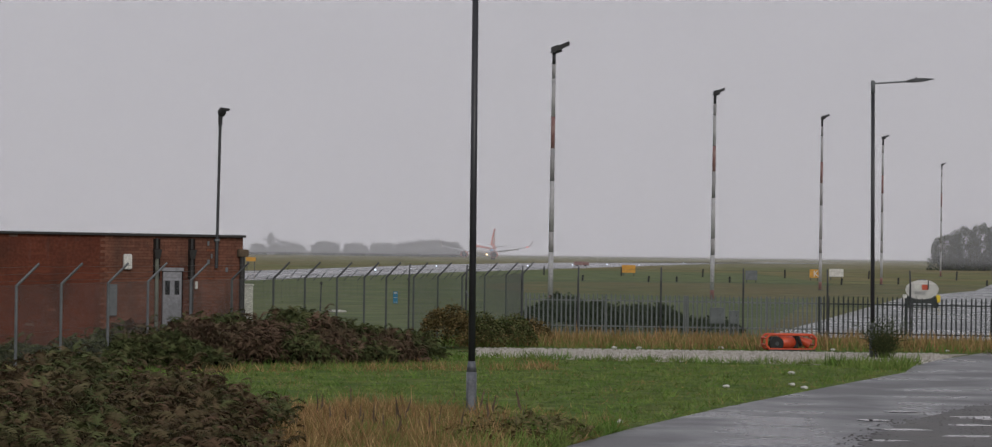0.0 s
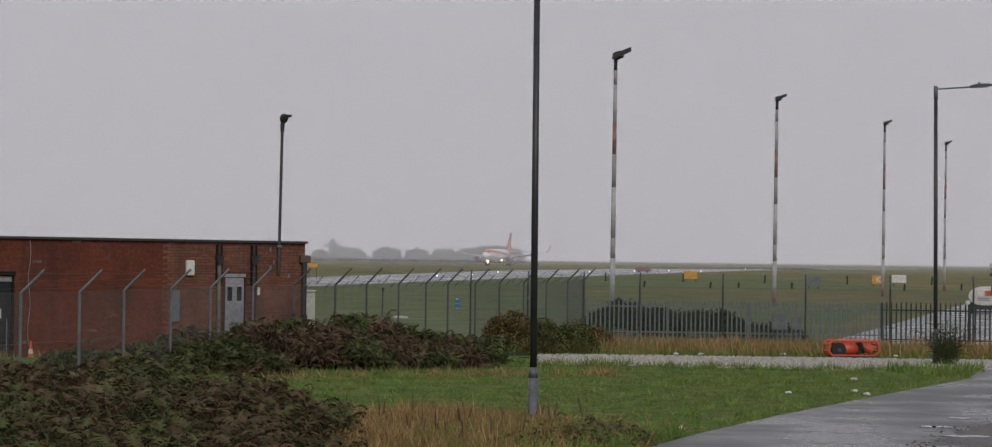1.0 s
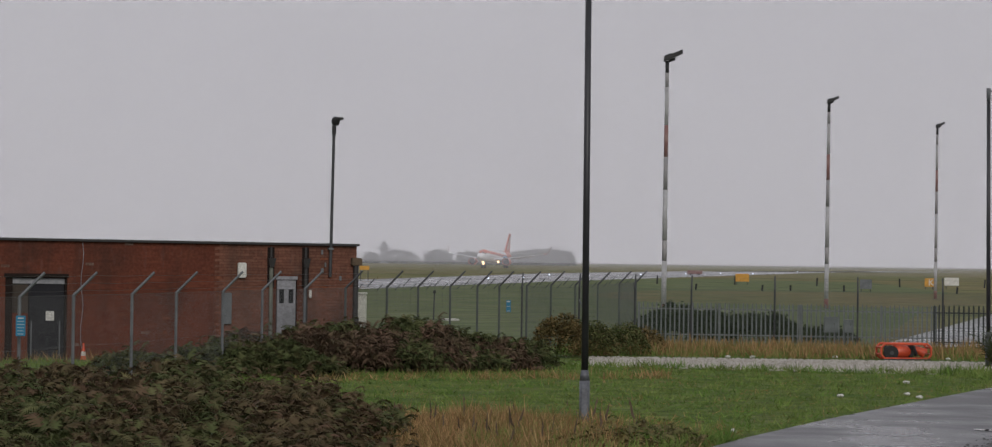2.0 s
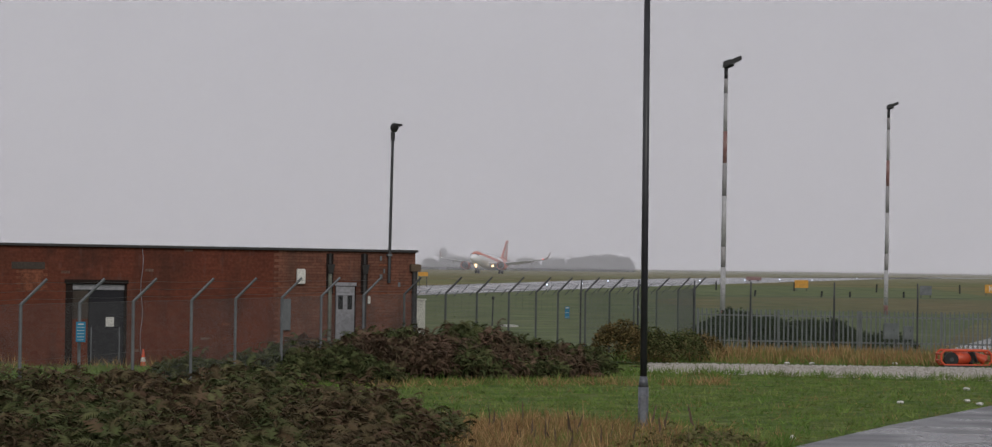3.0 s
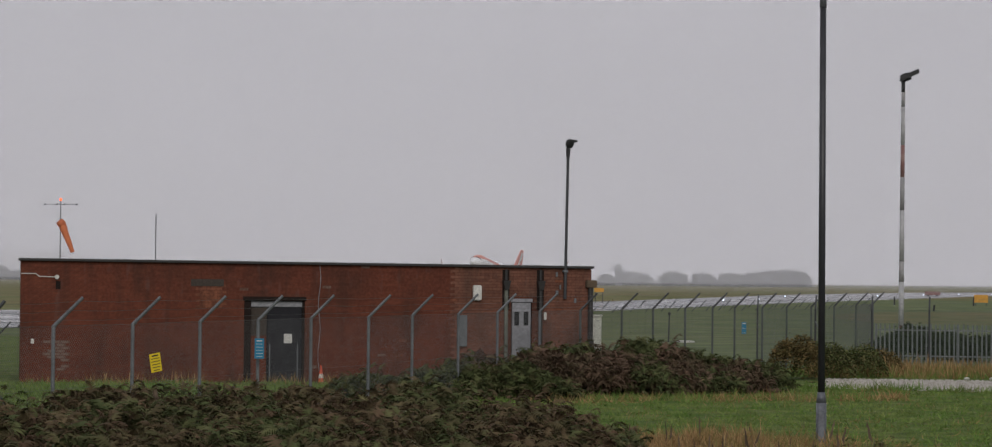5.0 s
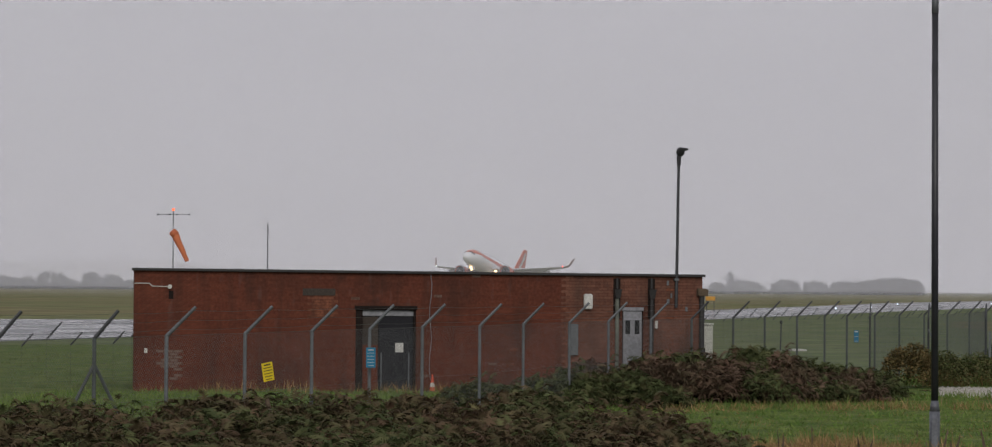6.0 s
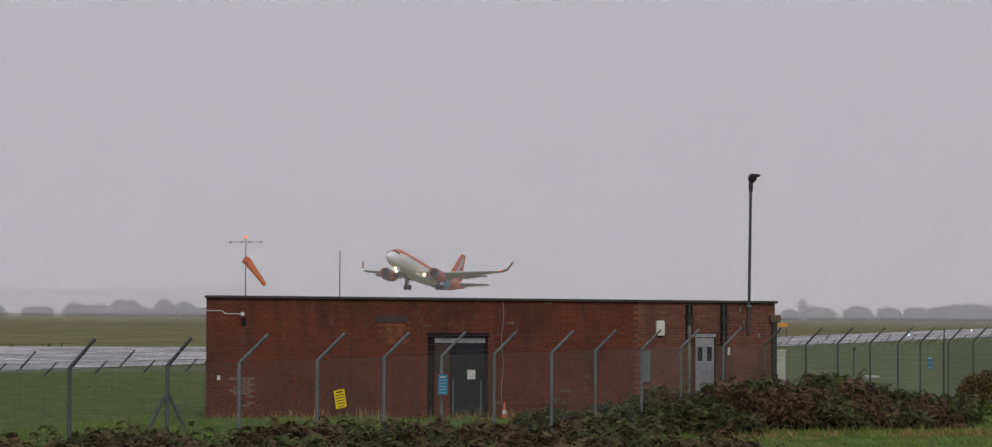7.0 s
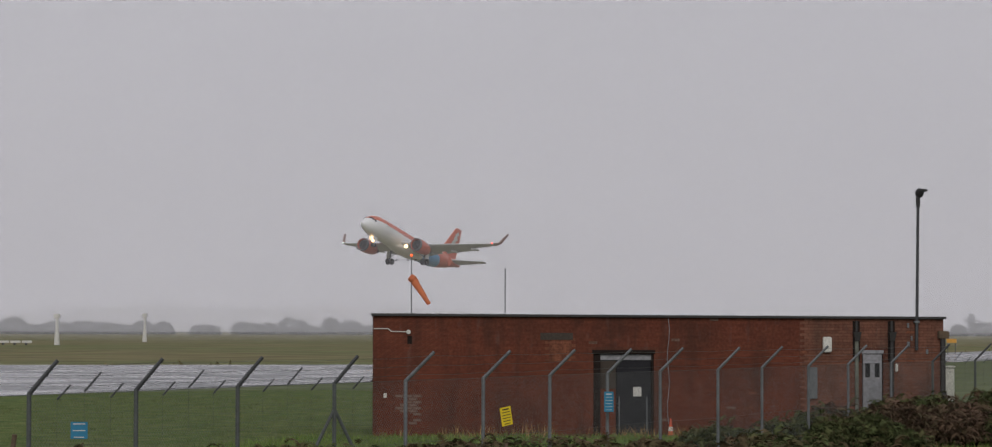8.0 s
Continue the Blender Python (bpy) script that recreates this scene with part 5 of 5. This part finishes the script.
def blades(name, n, area, hmin, hmax, mat, label, category, lean=0.35, patch=1.2, thin=-0.4, width=1.0):
    x0, y0, x1, y1, test = area
    x, y = rng.uniform(x0, x1, n), rng.uniform(y0, y1, n)
    k = test(x, y)
    x, y = x[k], y[k]
    c = bump_field(x, y, patch)
    k = c > thin
    x, y, c = x[k], y[k], c[k]
    n = len(x)
    yaw = rng.uniform(0, 2 * math.pi, n)
    h = rng.uniform(hmin, hmax, n) * (0.85 + 0.6 * c)
    t = (BLADE[0] * np.array([width, 1, 1]), BLADE[1])
    return scatter(name, t, np.stack([x, y, np.full(n, 0.01)], -1), yaw, rng.normal(0, lean, n), rng.normal(0, lean, n), h, mat, label, category)


def off_road(x, y):
    edge = np.interp(y, [30, 38.9, 42.7, 48.6, 55.9, 65.1, 69, 73.4, 79.5], [-1, 1.1, 2.1, 3.9, 6.4, 9.6, 10.4, 11.7, 14])
    pad = (y > 69.3 + 0.25 * np.abs(x - 6)) & (y < 78.0) & (x > -0.6) & (x < 12.5)
    return (x < edge - 0.02) & ~pad


FRONT_L = lambda x, y: off_road(x, y) & (x > -9 + (y < 50) * 3)
blades("lawn_grass", 150000, (-9, 42, 12, 72, FRONT_L), 0.03, 0.085, M["blade"], "rough green lawn grass with uneven tufts", "grass", 0.8, 0.8, -0.5, 3.5)
blades("lawn_tufts", 70000, (-9, 42, 12, 72, FRONT_L), 0.06, 0.17, M["blade"], "taller tufts in the rough green lawn", "grass", 1.0, 0.5, 0.02, 3.4)
blades("lawn_tufts", 16000, (-1.5, 67.2, 10.6, 71.6, lambda x, y: (x < 9.4) & (np.abs(y - 69.3 - 0.25 * np.abs(x - 6) - 0.9 * bump_field(x, y * 0.3, 0.8)) < 0.55)), 0.10, 0.32, M["blade"], "ragged grass creeping over the gravel edge", "grass", 0.6, 0.5, -0.3, 2.0)
blades("lawn_thatch", 20000, (-9, 42, 12, 72, FRONT_L), 0.05, 0.14, M["dry"], "brown thatch showing in the rough lawn", "grass", 0.9, 0.9, 0.2, 2.2)
blades("lawn_thatch", 9000, (-7, 60, 1.5, 69, lambda x, y: np.abs(y - (61.8 + 0.5 * (x + 5.5))) < 1.3), 0.1, 0.3, M["dry"], "dead brown grass along the thicket foot", "grass", 0.6, 0.7, -0.05, 1.6)
blades("lawn_grass", 40000, (-22, 52, -7, 69, lambda x, y: y < 67.3 + 0.39 * (x + 20.4)), 0.06, 0.2, M["blade"], "green grass strip along the building", "grass", 0.5, 0.8, -0.3, 3.0)
blades("lawn_grass", 70000, (-42, 36, -13, 105, lambda x, y: (x < -13.7 + 0.185 * (y - 31)) & ((y < 66) | (x < -21)) & (x > -45 + 0.12 * (y - 100))), 0.05, 0.13, M["blade_dull"], "green grass beyond the fence", "grass", 0.6, 1.5, -0.3, 3.5)
runway_far = lambda x: np.interp(x, [-160, -95, -60.5, -48, -30.4, -23.3, -12.4], [170, 188, 205, 255, 349, 439, 587])
blades("taxiway_verge", 26000, (-165, 168, -13, 590, lambda x, y: np.abs(y - runway_far(x) - 1.2) < 1.2), 0.15, 0.5, M["rough"], "rough dark grass lip along the far taxiway edge", "grass", 0.5, 3.0, -0.25, 14.0)
blades("thicket_grass", 8000, (-8.5, 59.5, 0.5, 67.5, lambda x, y: np.abs(y - (62.6 + 0.42 * (x + 5.5))) < 1.1), 0.08, 0.28, M["blade"], "long green grass along the thicket foot", "grass", 0.4, 0.6, -0.2, 1.4)
blades("dry_grass", 62000, (-5, 32, 0.2, 47, lambda x, y: off_road(x, y) & (y < 46.5 - 1.2 * np.abs(x + 2.4)) & (x > -y * 0.105)), 0.14, 0.5, M["dry"], "tall tawny dead grass in the foreground", "grass", 0.62, 0.5, -0.12, 1.0)
blades("dry_grass", 16000, (-4, 36, 2.2, 49.5, lambda x, y: off_road(x, y) & (y < 49 - 0.9 * np.abs(x + 1.6)) & (x > -y * 0.09)), 0.08, 0.3, M["dry"], "short dead grass running into the lawn", "grass", 0.8, 0.6, 0.05, 1.4)
blades("rough_grass", 22000, (-2, 34, 2.2, 43.8, lambda x, y: off_road(x, y) & (y < 43.5 - 0.4 * np.abs(x + 0.8)) & (x > -y * 0.08)), 0.12, 0.4, M["blade"], "long green grass among the dead stems", "grass", 0.5, 0.7, -0.15, 1.0)
blades("dry_grass", 15000, (-1.0, 79.0, 18, 86, lambda x, y: (y > 79.2 + 0.5 * np.sin(x * 2.1)) & (x < 18)), 0.2, 0.6, M["dry"], "tawny rough grass along the fence foot", "grass", 0.3, 0.8, -0.15, 1.3)
blades("rough_grass", 13000, (-1.5, 78.6, 18, 86, lambda x, y: (y > 78.7 + 0.5 * np.sin(x * 2.1)) & (x < 18)), 0.12, 0.42, M["blade"], "green rough grass along the fence foot", "grass", 0.4, 0.8, -0.2, 1.5)
blades("verge_grass", 14000, (6.6, 64, 12.4, 76, lambda x, y: off_road(x, y) & (np.hypot((x - 9.9) / 1.9, (y - 70.8) / 4.6) < 1)), 0.16, 0.46, M["blade"], "ragged verge grass round the lamp post", "grass", 0.5, 0.7, -0.4, 1.6)
blades("dry_grass", 9000, (-20, 60, -8, 72, lambda x, y: (y < 67.2 + 0.39 * (x + 20.4)) & (y > 65.6 + 0.39 * (x + 20.4))), 0.15, 0.42, M["dry"], "pale dead grass at the foot of the brick wall", "grass", 0.3, 0.8, 0.0, 1.2)
# dead seed stalks standing in the foreground
ns = 46
stalk_pos = np.stack([rng.uniform(-3.6, 0.6, ns), rng.uniform(37, 42, ns), np.zeros(ns)], -1)
STALK = (np.array([(-0.009, 0, 0), (0.009, 0, 0), (0, 0.01, 1.0), (-0.04, 0, 0.55), (0.035, 0.01, 0.66), (-0.03, 0, 0.78), (0.026, -0.01, 0.88)]), np.array([(0, 1, 2), (3, 4, 2), (5, 6, 2)]))
scatter("dock_stalks", STALK, stalk_pos, rng.uniform(0, 6.28, ns), rng.normal(0, 0.15, ns), rng.normal(0, 0.15, ns), rng.uniform(0.4, 0.75, ns), M["wood"], "dead dock seed stalks in the foreground", "weeds")
# bare twigs of the shrub at the lamp base
nt = 110
twig_pos = np.stack([rng.normal(10.35, 0.1, nt), rng.normal(74.2, 0.1, nt), np.zeros(nt)], -1)
side = [(k, sgn, 0.28 + 0.085 * k) for k, sgn in zip(range(8), (1, -1) * 4)]
TWIG = (np.array([(-0.010, 0, 0), (0.010, 0, 0), (0, 0.01, 1.0)] + [p for k, sgn, z in side for p in ((0, 0, z), (0, 0.004, z + 0.025), (sgn * (0.20 - 0.016 * k), 0.05 * sgn * (-1) ** (k // 2), z + 0.15))]),
        np.array([(0, 1, 2)] + [(3 + 3 * k, 4 + 3 * k, 5 + 3 * k) for k in range(8)]))
scatter("shrub_twigs", TWIG, twig_pos, rng.uniform(0, 6.28, nt), rng.normal(0, 0.36, nt), rng.normal(0, 0.3, nt), rng.uniform(0.6, 1.35, nt), M["conifer"], "dark bare twigs of the shrub at the lamp base", "shrub")
# stones of the gravel pad
m = 12000
gx, gy = rng.uniform(-0.5, 12.4, m), rng.uniform(69, 78, m)
kk = ~off_road(gx, gy) & (gx < np.interp(gy, [65, 69, 73.4, 79.5], [9.6, 10.4, 11.7, 14]))
gx, gy = gx[kk], gy[kk]
OCT = (np.array([(1, 0, 0), (0, 1, 0), (-1, 0, 0), (0, -1, 0), (0.1, 0, 0.7)]), np.array([(0, 1, 4), (1, 2, 4), (2, 3, 4), (3, 0, 4)]))
scatter("gravel_stones", OCT, np.stack([gx, gy, np.full(len(gx), 0.026)], -1), rng.uniform(0, 6.28, len(gx)), rng.normal(0, 0.1, len(gx)), rng.normal(0, 0.1, len(gx)), rng.uniform(0.015, 0.06, len(gx)), M["stone"], "loose pale gravel stones", "gravel")


# ---- distant trees, hills and haze sheets ----
def far_trees(name, trees, dist, mat, label, leaves=900):
    """Rounded crowns of many leaf sprays, lumpy in outline, reaching low over the hedge."""
    px = []
    for az, w, h in trees:
        c = np.array([-dist * math.sin(radians(az)), dist * math.cos(radians(az)), 0])
        q = rng.normal(0, 1, (leaves, 3))
        q /= np.linalg.norm(q, axis=1)[:, None]
        lump = 1 + 0.26 * np.array([noise.noise(Vector(v) * 2.3 + Vector((az * 7, w, h))) for v in q])
        q *= (lump * rng.uniform(0.55, 1.0, leaves) ** 0.5)[:, None]
        px.append(c + q * np.array([w * 0.46, w * 0.4, h * 0.47]) + np.array([0, 0, h * 0.5]))
        n = leaves // 3
        px.append(c + rng.uniform(-0.5, 0.5, (n, 3)) * np.array([w * 1.1, w * 0.4, h * 0.34]) + np.array([0, 0, h * 0.16]))
    p = np.concatenate(px)
    yaw, tilt, roll = spread(len(p))
    return scatter(name, LEAF, p, yaw, tilt * 4, roll * 4, rng.uniform(0.9, 1.7, len(p)) * dist / 1500, mat, label, "trees")


rt = random.Random(4)
TREES = [(4.88, 8.6, 5.6), (4.33, 22.2, 7.2), (3.50, 16.5, 7.5), (2.88, 15.0, 7.0), (2.32, 15.0, 7.2), (1.87, 12.2, 7.4), (1.54, 15.8, 8.9), (1.21, 14.3, 9.5), (0.89, 10.7, 8.1)]
a = 5.4
while a < 27:
    TREES.append((a, rt.uniform(10, 20), rt.uniform(5.0, 10.0)))
    a += rt.choice((0.3, 0.42, 0.5, 0.55, 0.85))
far_trees("distant_trees", [(q, w, h if q < 5.3 else 0.92 * h) for q, w, h in TREES], 1500, M["conifer"], "misty line of rounded trees beyond the airfield")
far_trees("dark_copse", [(-9.2 - 0.36 * i, 7.5 + rt.uniform(-0.8, 1.6), 8.6 + 3.2 * min(1, i / 2.5) + rt.uniform(-0.5, 0.6)) for i in range(11)], 640, M["conifer"], "dense dark copse at the airfield edge", 2200)

tower = thing("radar_tower", -1500 * math.sin(radians(4.62)), 1500 * math.cos(radians(4.62)), 0, 0, "grey radar tower among distant trees", "tower")
part("shaft", box(-2.0, -2.0, 0, 2.0, 2.0, 7.6, 0.2), M["palegalv"], tower)
part("deck", box(-4.4, -4, 7.6, 4.4, 4, 8.4, 0.1), M["palegalv"], tower)
part("cab", box(-2.0, -2, 8.4, 2.0, 2, 10.6, 0.3), M["palegalv"], tower)
part("cap", box(-1.2, -1.2, 10.6, 1.2, 1.2, 11.8, 0.2), M["palegalv"], tower)
for u in (-4.2, -2.9, 2.9, 4.2):
    part("mast", tube((u, 0, 8.4), (u, 0, 11.0 if abs(u) > 4 else 9.8), 0.16, 0.12, 6), M["galv"], tower)


ridge = []
for q in range(0, 61):
    az = radians(2 + 0.5 * q)
    hh = 14 + 12 * math.exp(-((2 + 0.5 * q - 19) / 4.5) ** 2) + 2.5 * math.sin(q * 0.5)
    ridge.append((-2600 * math.sin(az), 2600 * math.cos(az), max(1.0, hh * min(1, q / 12))))
hill_v = [(x, y, 0) for x, y, z in ridge] + [(x * 1.02, y * 1.02, z) for x, y, z in ridge] + [(x * 1.2, y * 1.2, 0) for x, y, z in ridge]
nr = len(ridge)
hill_f = [(r * nr + i, r * nr + i + 1, (r + 1) * nr + i + 1, (r + 1) * nr + i) for r in range(2) for i in range(nr - 1)]
tagged(link("distant_hill", mesh_of("distant_hill", hill_v, hill_f, M["field"], True)), "faint long hill behind the trees", "hill", kind="structure")


def haze_sheet_material(name, density):
    """Haze put into flat sheets: pale, lit from the whole sky above; thin close to the grass, fading out with height.
    """
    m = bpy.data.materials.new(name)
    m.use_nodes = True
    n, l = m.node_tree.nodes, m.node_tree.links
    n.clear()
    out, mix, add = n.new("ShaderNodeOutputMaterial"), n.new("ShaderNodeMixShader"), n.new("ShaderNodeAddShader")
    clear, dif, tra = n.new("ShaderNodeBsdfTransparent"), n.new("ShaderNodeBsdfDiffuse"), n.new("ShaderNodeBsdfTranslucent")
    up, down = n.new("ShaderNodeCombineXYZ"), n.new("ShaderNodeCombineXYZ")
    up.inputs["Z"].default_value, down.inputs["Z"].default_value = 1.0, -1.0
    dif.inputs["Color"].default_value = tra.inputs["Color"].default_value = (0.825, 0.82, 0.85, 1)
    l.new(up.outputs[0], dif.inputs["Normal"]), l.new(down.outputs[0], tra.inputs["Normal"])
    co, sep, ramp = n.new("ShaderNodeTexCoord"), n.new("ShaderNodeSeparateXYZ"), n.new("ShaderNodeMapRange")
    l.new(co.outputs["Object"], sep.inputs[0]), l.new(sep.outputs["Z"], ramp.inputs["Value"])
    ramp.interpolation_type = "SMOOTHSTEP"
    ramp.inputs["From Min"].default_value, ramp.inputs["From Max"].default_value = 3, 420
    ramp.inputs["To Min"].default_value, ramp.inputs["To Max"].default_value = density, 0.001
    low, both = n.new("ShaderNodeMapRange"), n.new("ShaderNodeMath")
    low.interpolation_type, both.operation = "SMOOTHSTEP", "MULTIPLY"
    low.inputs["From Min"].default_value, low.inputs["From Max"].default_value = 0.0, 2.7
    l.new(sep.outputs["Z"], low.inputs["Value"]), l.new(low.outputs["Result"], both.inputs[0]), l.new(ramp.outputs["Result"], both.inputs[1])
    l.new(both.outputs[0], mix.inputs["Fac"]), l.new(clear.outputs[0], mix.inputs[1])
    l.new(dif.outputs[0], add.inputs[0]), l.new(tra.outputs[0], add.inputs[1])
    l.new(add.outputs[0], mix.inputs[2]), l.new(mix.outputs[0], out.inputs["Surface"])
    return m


# flat upright sheets whose pale tint imitates haze with distance
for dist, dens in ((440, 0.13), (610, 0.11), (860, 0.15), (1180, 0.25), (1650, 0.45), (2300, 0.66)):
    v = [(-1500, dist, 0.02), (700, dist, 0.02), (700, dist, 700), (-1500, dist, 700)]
    ob = link("mist", mesh_of("mist", v, [(0, 1, 2, 3)], haze_sheet_material("mist", dens)))
    tagged(ob, "upright pale sheet standing in for haze over the airfield", "mist", kind="stuff")


# ---- muddy road edge and puddles ----
rm = random.Random(3)
mud = [(float(np.interp(q, [36, 38, 41.5, 44, 47, 49.6, 52.6], [4.6, 4.9, 5.6, 6.3, 7.3, 8.3, 10.2])) + rm.uniform(-0.12, 0.12), q) for q in np.arange(37, 52.6, 0.35)]
ground_patch("muddy_verge", mud + [(14, 54), (14, 36)], 0.038, M["dirt"], "muddy broken edge of the road with puddles", "mud", 0.05)
rp = random.Random(8)
for x, y, w, d in ((8.3, 46.6, 0.55, 0.6), (6.35, 43.2, 0.4, 0.22), (7.1, 41.8, 0.35, 0.25), (5.7, 40.6, 0.4, 0.2), (8.6, 43.4, 0.6, 0.3), (7.6, 44.6, 0.35, 0.3), (6.2, 45.6, 0.3, 0.25), (7.0, 48.3, 0.3, 0.25), (8.4, 41.2, 0.5, 0.4)):
    pts = []
    for k in range(40):
        q = 2 * math.pi * k / 40
        rr = 1 + 0.55 * noise.noise(Vector((math.cos(q) * 1.6 + x, math.sin(q) * 1.6 + y, 0))) + 0.25 * noise.noise(Vector((math.cos(q) * 5 + x, math.sin(q) * 5 + y, 2)))
        pts.append((x + w * 0.95 * rr * math.cos(q), y + d * 0.95 * rr * math.sin(q)))
    tagged(prism(pts, 0.036, 0.0405, M["puddle"], "puddle"), "shallow rain puddle reflecting the pale sky", "puddle", kind="structure")
nc = 7000
cx, cy = rng.uniform(4.4, 11.5, nc), rng.uniform(37, 52.6, nc)
kc = (cx > np.interp(cy, [36, 38, 41.5, 44, 47, 49.6, 52.6], [4.6, 4.9, 5.6, 6.3, 7.3, 8.3, 10.2]) - 0.35) & (bump_field(cx, cy, 0.9) + rng.normal(0, 0.2, nc) > 0.0)
cx, cy = cx[kc], cy[kc]
scatter("mud_clods", OCT, np.stack([cx, cy, np.full(len(cx), 0.034)], -1), rng.uniform(0, 6.28, len(cx)), rng.normal(0, 0.15, len(cx)), rng.normal(0, 0.15, len(cx)), 0.010 + 0.022 * rng.uniform(0, 1, len(cx)) ** 2, M["dirt"], "clods of mud and grit on the broken road edge", "mud")
for x, y in ((-0.5, 75.3), (4.2, 76.3), (5.0, 76.0), (2.0, 72.0)):
    pts = [(x + 0.7 * math.cos(q) * (1 + rp.uniform(-0.3, 0.25)), y + 0.35 * math.sin(q) * (1 + rp.uniform(-0.3, 0.25))) for q in [2 * math.pi * i / 14 for i in range(14)]]
    tagged(prism(pts, 0.02, 0.030, M["puddle"], "puddle"), "shallow puddle on the gravel", "puddle", kind="structure")
# scraps of litter
for x, y in ((4.11, 79.2), (6.53, 80.2), (9.7, 79.9), (6.18, 57.75), (6.29, 56.44), (2.0, 44.2), (4.72, 56.55), (6.78, 63.6), (12.2, 79.8), (13.0, 80.0), (3.4, 79.1), (10.8, 79.6), (14.2, 80.1)):
    bm = bmesh.new()
    bmesh.ops.create_icosphere(bm, subdivisions=2, radius=0.06)
    for vv in bm.verts:
        vv.co = Vector((vv.co.x * 1.5, vv.co.y, vv.co.z * 0.6)) * (1 + 0.45 * noise.noise(vv.co * 18 + Vector((x, y, 0))))
    ob = part("litter_scrap", bm, M["white"])
    ob.matrix_basis = pose(x, y, 0.045, 0, 0, x * 50)
    tagged(ob, "crumpled pale scrap of litter on the ground", "litter", "litter scraps")

# ---- bricks of the front wall ----
SEAM = 11.0


def bricks():
    w, h, jx, jz, deep = 0.215, 0.065, 0.010, 0.010, 0.006
    loose, near = {"brick": [], "brick_brown": [], "patch": [], "washed": []}, []
    ro = random.Random(6)
    row, z = 0, 0.004
    while z + h < B_H - 0.05:
        u = -0.1125 * (row % 2)
        while u < B_LEN:
            a, b = max(u, 0.0), min(u + w, B_LEN)
            if a < SEAM - 0.03 < b:      # straight joint where the later part was built on
                b = SEAM - 0.004
            elif a < SEAM < b:
                a = SEAM
            clear = all(b <= d0 or a >= d1 or z >= dt for d0, d1, dt in ((D_U0, D_U1, D_TOP), (G_U0, G_U1, G_TOP)))
            if clear and b - a > 0.03:
                if a < 1.62 and b - a > 0.2 and len(near) < 300:
                    near.append((a, z))
                else:
                    infill = 4.36 < a < 4.95 and 1.84 < z < 2.42 or ro.random() < 0.003
                    pale = ro.random() < 0.0015
                    loose["patch" if infill else "washed" if pale else "brick_brown" if a > SEAM - 0.01 else "brick"].append((a, b, z))
            u += w + jx
        z += h + jz
        row += 1
    tmpl = [(0, 0, 0), (1, 0, 0), (1, 0, 1), (0, 0, 1), (0, 1, 0), (1, 1, 0), (1, 1, 1), (0, 1, 1)]
    quads = [(0, 1, 2, 3), (0, 4, 5, 1), (3, 2, 6, 7), (0, 3, 7, 4), (1, 5, 6, 2)]
    rb = random.Random(2)
    for m, items in loose.items():
        v, f = [], []
        for a, b, zz in items:
            n0, out = len(v), rb.uniform(-0.002, 0.002)
            v += [(a + p[0] * (b - a), out + p[1] * (deep + 0.004), (zz + p[2] * h) * (1 + rise(a) / B_H)) for p in tmpl]
            f += [tuple(n0 + i for i in q) for q in quads]
        ob = link("brickwork", mesh_of("brickwork", v, f, M[m]), building)
        ob["kind"] = "stuff"
    one = mesh_of("brick", [(p[0] * w, p[1] * (deep + 0.004), p[2] * h) for p in tmpl], quads, M["brick_one"])
    limed = mesh_of("brick", [(p[0] * w, p[1] * (deep + 0.004), p[2] * h) for p in tmpl], quads, M["washed"])
    for a, zz in near:
        white = (0.5 < a < 0.85 and 0.6 < zz < 0.98 or 0.85 <= a < 1.05 and 0.28 < zz < 0.98) and rb.random() < 0.75
        link("brick", limed if white else one, building, pose(a, rb.uniform(-0.002, 0.002), zz * (1 + rise(a) / B_H)))


bricks()


# ---- what moves ----
def motions():
    hd, x0, y0 = -103.83, -4.69, 1040.5
    rows = []
    for t, z, pitch, bank in ((0, 0.0, 0.0, 0), (0.5, 0.0, 0.0, 0), (1, 0.0, 0.1, 0), (1.5, 0.0, 0.3, 0), (2, 0.0, 1.2, 0), (2.5, 0.0, 3.0, 0), (3, 0.1, 4.6, -0.2), (3.5, 0.25, 5.2, -0.3), (4, 0.45, 5.6, -0.3),
                              (4.5, 0.8, 6.8, -0.3), (5, 1.35, 8.2, -0.2), (5.5, 2.13, 9.3, -0.15), (6, 3.28, 10.5, -0.15), (6.5, 5.07, 11.1, -0.2), (7, 7.59, 12.0, -0.35), (7.5, 10.93, 12.7, -0.55), (8, 15.0, 13.6, -1.0)):
        s = 62.76 * t + 1.634 * t * t / 2
        a = radians(-104.773)
        rows.append((t, pose(x0 + math.cos(a) * s, y0 + math.sin(a) * s, z, bank, -pitch, hd)))
    walk(plane, rows)
    walk(sock, [(t, pose(0.1, -0.1, 7.55, 0, -q, 0)) for t, q in ((0, 22), (1.5, 27), (3, 21), (4.2, 22), (5.5, 23), (6, 26), (6.5, 31), (7, 38), (7.5, 36), (8, 34))])


motions()
